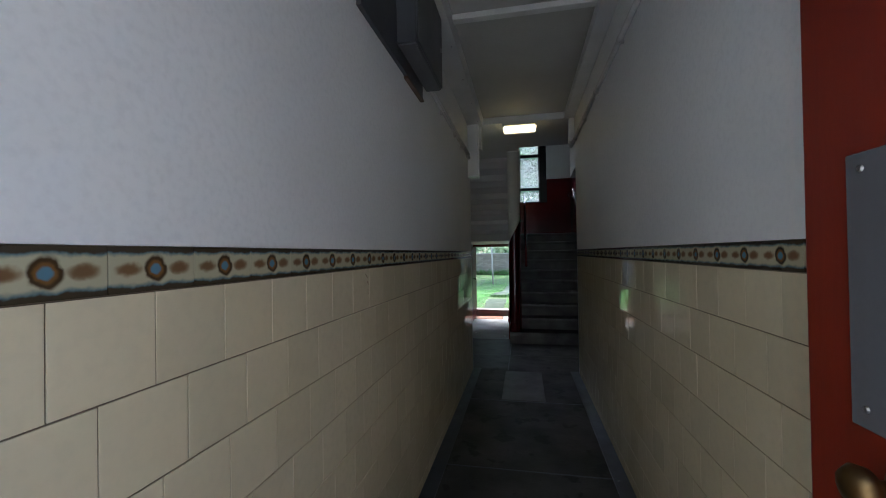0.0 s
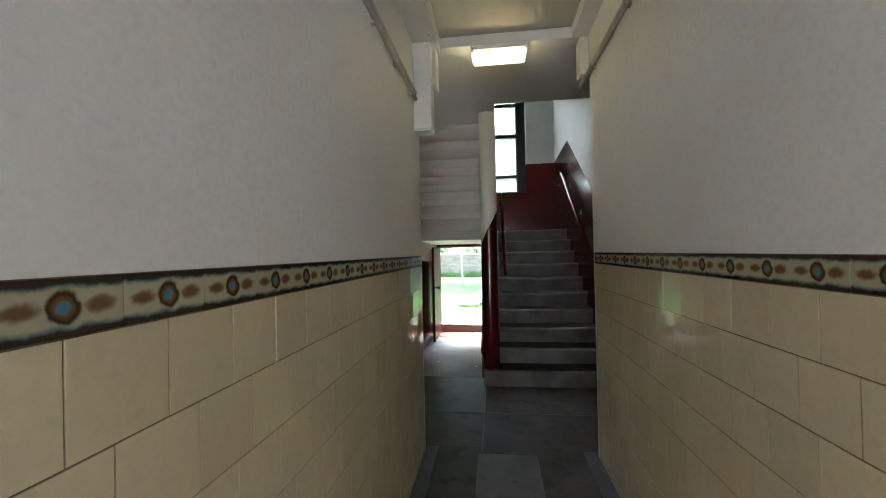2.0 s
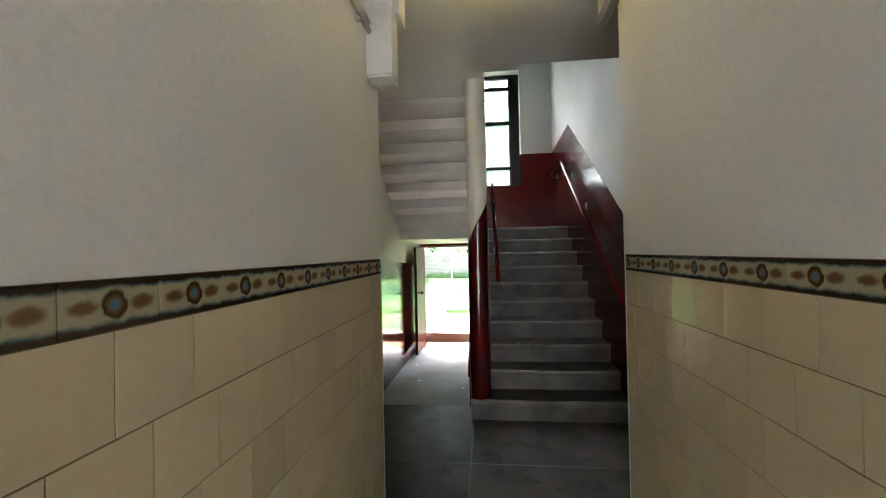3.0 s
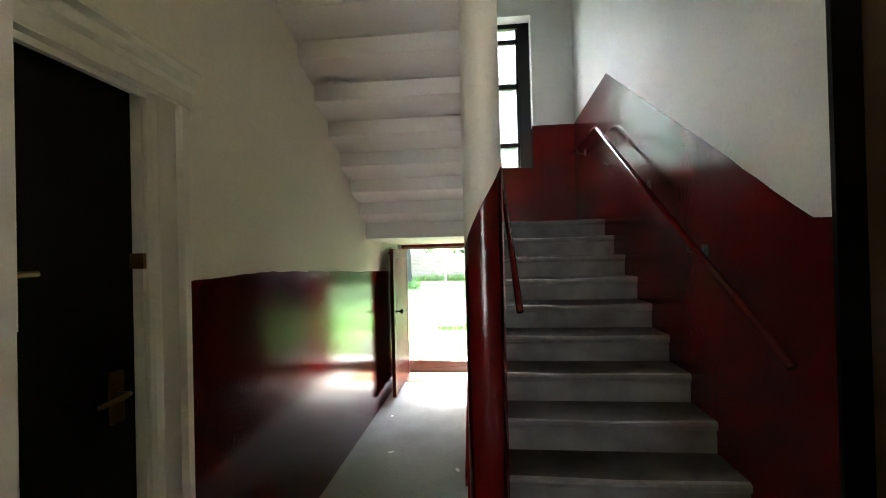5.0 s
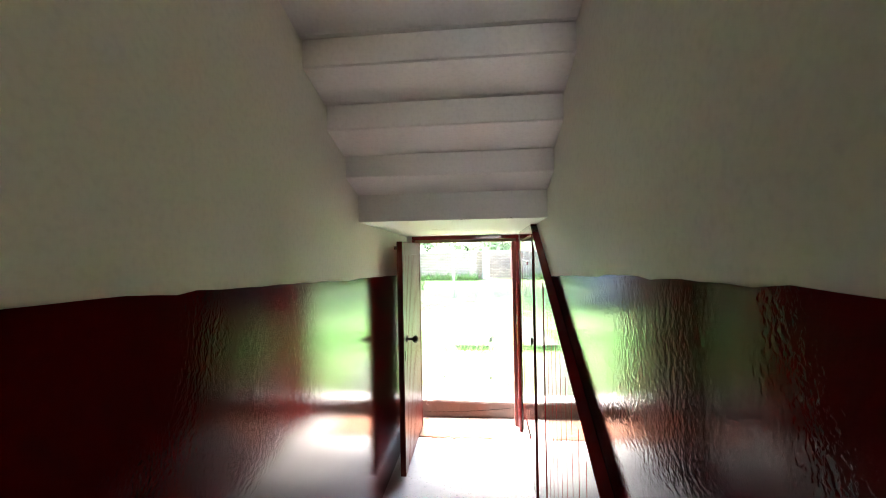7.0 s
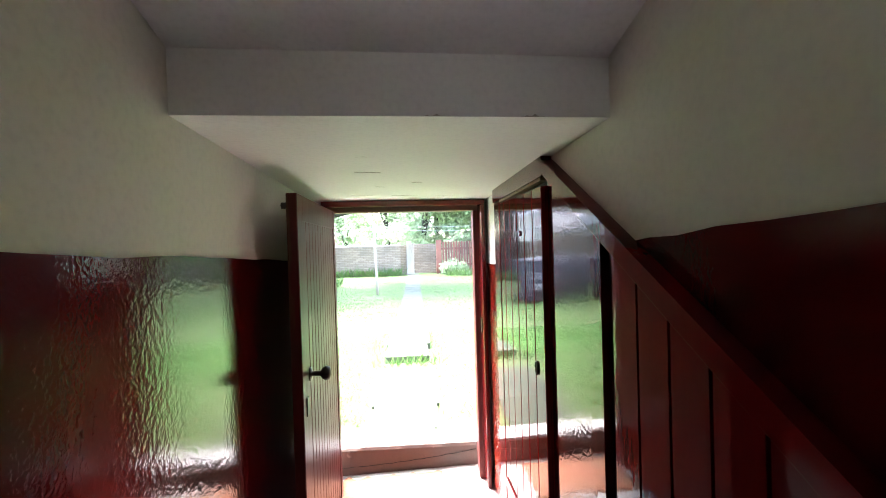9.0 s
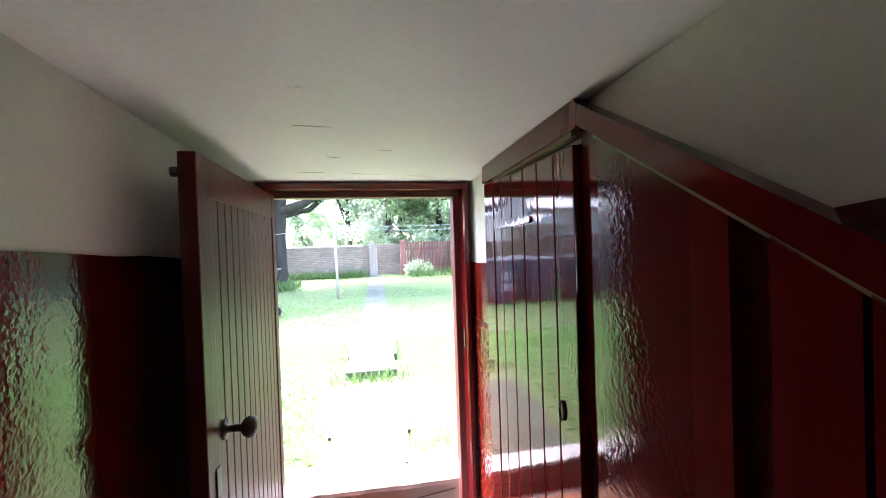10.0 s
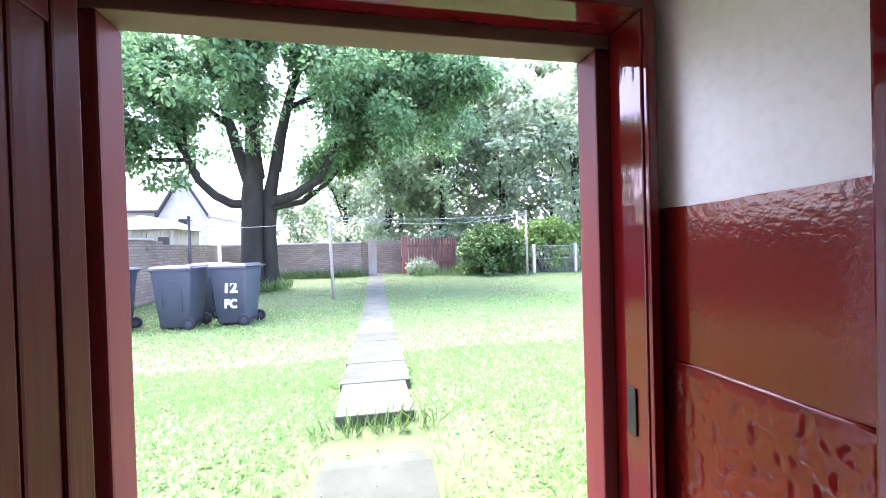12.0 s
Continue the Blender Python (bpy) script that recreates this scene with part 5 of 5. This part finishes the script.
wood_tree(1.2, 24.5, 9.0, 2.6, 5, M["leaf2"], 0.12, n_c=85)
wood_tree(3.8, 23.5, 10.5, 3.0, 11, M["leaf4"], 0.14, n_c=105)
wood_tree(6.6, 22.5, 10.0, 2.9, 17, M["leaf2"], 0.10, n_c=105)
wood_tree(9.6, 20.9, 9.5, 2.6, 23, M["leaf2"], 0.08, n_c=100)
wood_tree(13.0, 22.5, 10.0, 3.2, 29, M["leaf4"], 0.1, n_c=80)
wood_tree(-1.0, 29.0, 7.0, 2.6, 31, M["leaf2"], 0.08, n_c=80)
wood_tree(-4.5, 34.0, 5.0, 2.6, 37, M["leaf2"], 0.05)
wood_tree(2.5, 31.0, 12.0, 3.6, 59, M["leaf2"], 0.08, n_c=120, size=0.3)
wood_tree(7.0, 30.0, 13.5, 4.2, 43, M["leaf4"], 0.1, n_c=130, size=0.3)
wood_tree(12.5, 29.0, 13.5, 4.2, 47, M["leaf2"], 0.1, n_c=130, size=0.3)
wood_tree(-17.0, 24.0, 9.0, 3.0, 53, M["leaf"], 0.2)
random.seed(3)


def bush(x, y, w, dpt, h, n_c, material, label, size=0.13, per=330):
    t = thing("bush", label, "bush", "bushes along the fence")
    bm = bmesh.new()
    for j in range(7):
        a = j * 0.9
        tube(bm, [(x + 0.1 * math.cos(a), y + 0.1 * math.sin(a), gz(y) - 0.05), (x + w * 0.3 * math.cos(a), y + dpt * 0.3 * math.sin(a), h * 0.45), (x + w * 0.45 * math.cos(a), y + dpt * 0.45 * math.sin(a), h * 0.8)], [0.03, 0.022, 0.01], 6, False)
    part("stems", bm, M["bark"], t)
    c, r = [], []
    for i in range(n_c):
        a, q = random.uniform(0, math.tau), random.random() ** 0.5
        z = random.uniform(0.12, 1) * h
        k = 1 - 0.5 * (z / h) ** 3
        c.append((x + w * q * k * math.cos(a), y + dpt * q * k * math.sin(a), gz(y) + z * 0.9))
        r.append(random.uniform(0.22, 0.42))
    pts, d, u, ln, wd = clumps(c, r, per, size, 0.6)
    scatter("foliage", material, pts, d, u, ln, wd, "", "", parent=t)


bush(4.7, 18.5, 1.3, 0.8, 1.9, 75, M["leaf3"], "glossy green laurel bush beside the picket fence")
bush(7.0, 18.9, 1.7, 0.7, 2.25, 90, M["leaf5"], "tall bright green laurel hedge behind the wire fence")
bush(9.2, 19.4, 1.4, 0.8, 2.1, 60, M["leaf5"], "bright green laurel hedge behind the wire fence")
bush(3.2, 21.2, 1.5, 0.6, 1.75, 45, M["leaf2"], "overhanging shrub behind the picket fence, leaves hazed pale")
bush(2.2, 19.45, 0.45, 0.25, 0.5, 16, M["leaf2"], "low weedy shrub at the fence foot", 0.1)

# house and shed beyond the side wall
ho = thing("house", "pale stone house with a slate roof and dark gable edge", "house")
part("wall", B(-26, -14.2, 38, 46, 0.0, 4.4), M["render"], ho)
part("gable", prism([(-14.3, 0.0), (-11.1, 0.0), (-11.1, 3.9), (-12.7, 6.5), (-14.3, 3.9)], "y", 36.5, 45), M["render"], ho)
part("roof", prism([(37.6, 4.3), (46.4, 4.3), (42, 7.6)], "x", -26.3, -14.0), M["slate"], ho)
for s in (-1, 1):
    part("barge_board", prism([(-12.7 + s * 1.75, 3.5), (-12.7 + s * 1.75, 3.85), (-12.7, 6.85), (-12.7, 6.5)], "y", 36.2, 36.45), M["blackframe"], ho, "dark gable edge board")
    part("roof", prism([(-12.7 + s * 1.75, 3.72), (-12.7 + s * 1.75, 3.9), (-12.7, 6.95), (-12.7, 6.75)], "y", 36.46, 45), M["slate"], ho)
part("eave", B(-26.2, -14.35, 37.5, 37.9, 4.1, 4.3), M["blackframe"], ho)
for x in (-24.5, -22.4, -19.5, -17.0):
    w = part("window", B(x, x + 0.9, 37.93, 37.99, 2.3, 3.7), M["white"], ho)
    part("pane", B(x + 0.08, x + 0.82, 37.9, 37.929, 2.38, 3.62), M["blackframe"], w)
w = part("window", B(-13.1, -12.3, 36.42, 36.49, 2.2, 3.6), M["white"], ho)
part("pane", B(-13.02, -12.38, 36.39, 36.419, 2.28, 3.52), M["blackframe"], w)
sh = thing("shed", "pale timber garden shed with a shallow felt roof", "shed")
part("wall", B(-12.4, -9.4, 27.0, 30.0, 0, 2.3), M["post"], sh)
part("roof", prism([(-12.7, 2.3), (-9.1, 2.3), (-10.9, 3.0)], "y", 26.7, 30.3), M["slate"], sh)
for i in range(14):
    part("board", B(-12.38 + i * 0.21, -12.2 + i * 0.21, 26.97, 26.999, 0.1, 2.25), M["post"], sh)
part("window", B(-10.2, -9.7, 26.94, 26.969, 1.3, 1.9), M["blackframe"], sh)

# ---------- tiles of the passage ----------
TW, TH, TJ = 0.1565, 0.1565, 0.003


def border_mat():
    """Cream border tile with a ringed blue-centred medallion, brown leaves and dark edge lines."""
    m = bpy.data.materials.new("patterned_border_tile")
    m.use_nodes = True
    n, l = m.node_tree.nodes, m.node_tree.links
    b = n["Principled BSDF"]
    tc = n.new("ShaderNodeTexCoord")
    sp = n.new("ShaderNodeSeparateXYZ")
    l.new(tc.outputs["Object"], sp.inputs[0])
    nzn = n.new("ShaderNodeTexNoise")
    nzn.inputs["Scale"].default_value = 55
    l.new(tc.outputs["Object"], nzn.inputs["Vector"])

    def op(kind, a, b_=None, c=None):
        t = n.new("ShaderNodeMath")
        t.operation = kind
        for s, v in zip(t.inputs, (a, b_, c)):
            if v is None:
                continue
            if isinstance(v, (int, float)):
                s.default_value = v
            else:
                l.new(v, s)
        return t.outputs[0]

    def soft(v, lo, hi):
        r = n.new("ShaderNodeMapRange")
        r.interpolation_type = "SMOOTHSTEP"
        r.inputs["From Min"].default_value, r.inputs["From Max"].default_value = lo, hi
        l.new(v, r.inputs["Value"])
        return r.outputs[0]

    def over(col, fac, c):
        t = n.new("ShaderNodeMix")
        t.data_type = "RGBA"
        l.new(fac, t.inputs[0])
        if isinstance(col, tuple):
            t.inputs[6].default_value = (*col, 1)
        else:
            l.new(col, t.inputs[6])
        t.inputs[7].default_value = (*c, 1)
        return t.outputs[2]

    wob = op("MULTIPLY", op("SUBTRACT", nzn.outputs["Fac"], 0.5), 0.012)
    y, z = op("ADD", sp.outputs[1], wob), op("ADD", sp.outputs[2], wob)
    az, ay = op("ABSOLUTE", z), op("ABSOLUTE", y)
    rr = op("SQRT", op("ADD", op("POWER", y, 2), op("POWER", z, 2)))
    col = over((0.45, 0.41, 0.27), soft(az, 0.019, 0.027), (0.10, 0.16, 0.17))
    col = over(col, soft(az, 0.025, 0.029), (0.05, 0.035, 0.02))
    # leaf shapes beside the medallion
    for c, w, h in ((0.046, 0.02, 0.0105),):
        e = op("ADD", op("POWER", op("DIVIDE", op("SUBTRACT", ay, c), w), 2), op("POWER", op("DIVIDE", z, h), 2))
        col = over(col, op("SUBTRACT", 1.0, soft(e, 0.15, 1.8)), (0.17, 0.095, 0.04))
    col = over(col, op("SUBTRACT", 1.0, soft(rr, 0.018, 0.024)), (0.055, 0.03, 0.012))
    col = over(col, op("SUBTRACT", 1.0, soft(rr, 0.011, 0.017)), (0.17, 0.08, 0.022))
    col = over(col, op("SUBTRACT", 1.0, soft(rr, 0.006, 0.011)), (0.10, 0.2, 0.27))
    l.new(col, b.inputs["Base Color"])
    b.inputs["Roughness"].default_value = 0.1
    return m


M["border_tile"] = border_mat()


def tile_mesh(w, h, name, material):
    bm = B(-0.008, 0.0, -w / 2, w / 2, -h / 2, h / 2, bevel=0.0009)
    bmesh.ops.recalc_face_normals(bm, faces=bm.faces)
    me = bpy.data.meshes.new(name)
    bm.to_mesh(me)
    bm.free()
    me.materials.append(material)
    return me


FOOT = 1.318 - 8 * TH
full = tile_mesh(TW - TJ * 0.85, TH - TJ, "tile", M["tile"])
foot_full = tile_mesh(TW - TJ * 0.85, FOOT - TJ, "tile", M["tile"])
bord = tile_mesh(TW - 0.0015, 0.072, "border_tile", M["border_tile"])


def put_tile(name, me, parent, x, y, z, flip):
    ob = new(name, me)
    ob.parent = parent
    t = random.uniform(-0.35, 0.35)
    ob.matrix_basis = pose(x, y, z, 0, t * 0.5, (180 if flip else 0) + t)


END = -0.083
for parent, x, flip, joint in ((wall_w, 0.001, False, -4.045), (wall_e, PW - 0.001, True, -3.37)):
    for r in range(9):
        h = FOOT if r == 8 else TH
        zc = 1.318 - TH * r - h / 2
        first = joint + (0.0, 0.064, 0.012, 0.082)[r % 4]
        y = first - TW * math.ceil((first - PY0) / TW)
        while y < END - 0.01:
            if y + TW > END:
                put_tile("tile", tile_mesh(END - y - TJ, h - TJ, "tile", M["tile"]), parent, x, (y + END) / 2, zc, flip)
            else:
                put_tile("tile", foot_full if r == 8 else full, parent, x, y + TW / 2, zc, flip)
            y += TW
    k0 = math.ceil((PY0 - 0.1 - joint) / TW)
    k1 = math.floor((END - TW / 2 - joint) / TW)
    lift = 0.001 if not flip else -0.001
    for k in range(k0, k1 + 1):
        put_tile("border_tile", bord, parent, x + lift, joint + k * TW, 1.355, flip)
    left = joint + (k1 + 0.5) * TW
    if END - left > 0.015:
        put_tile("border_tile", tile_mesh(END - left - 0.0015, 0.072, "border_tile", M["border_tile"]), parent, x + lift, (left + END) / 2, 1.355, flip)

# small brown chips in the glaze of one tile
M["chip"] = mat("brown_chipped_glaze", (0.2, 0.115, 0.05), (0.12, 0.065, 0.03), 0.7, 40, 90, 0.3)
for y, z, r in ((-3.291, 1.289, 0.003), (-3.287, 1.284, 0.0035), (-3.281, 1.264, 0.0045), (-3.276, 1.257, 0.003), (-3.303, 1.296, 0.002), (-3.272, 1.22, 0.002), (-3.27, 1.232, 0.0015)):
    bm = prism([(y + r * (1 + 0.9 * noise.noise((k * 1.9, y * 90, z))) * math.cos(k * 0.57), z + r * (1 + 0.9 * noise.noise((k * 1.3, z * 90, y))) * math.sin(k * 0.57)) for k in range(11)], "x", -0.001, 0.0018)
    structure("glaze_chip", bm, M["chip"], "small brown chip in the cream tile glaze", "chip")
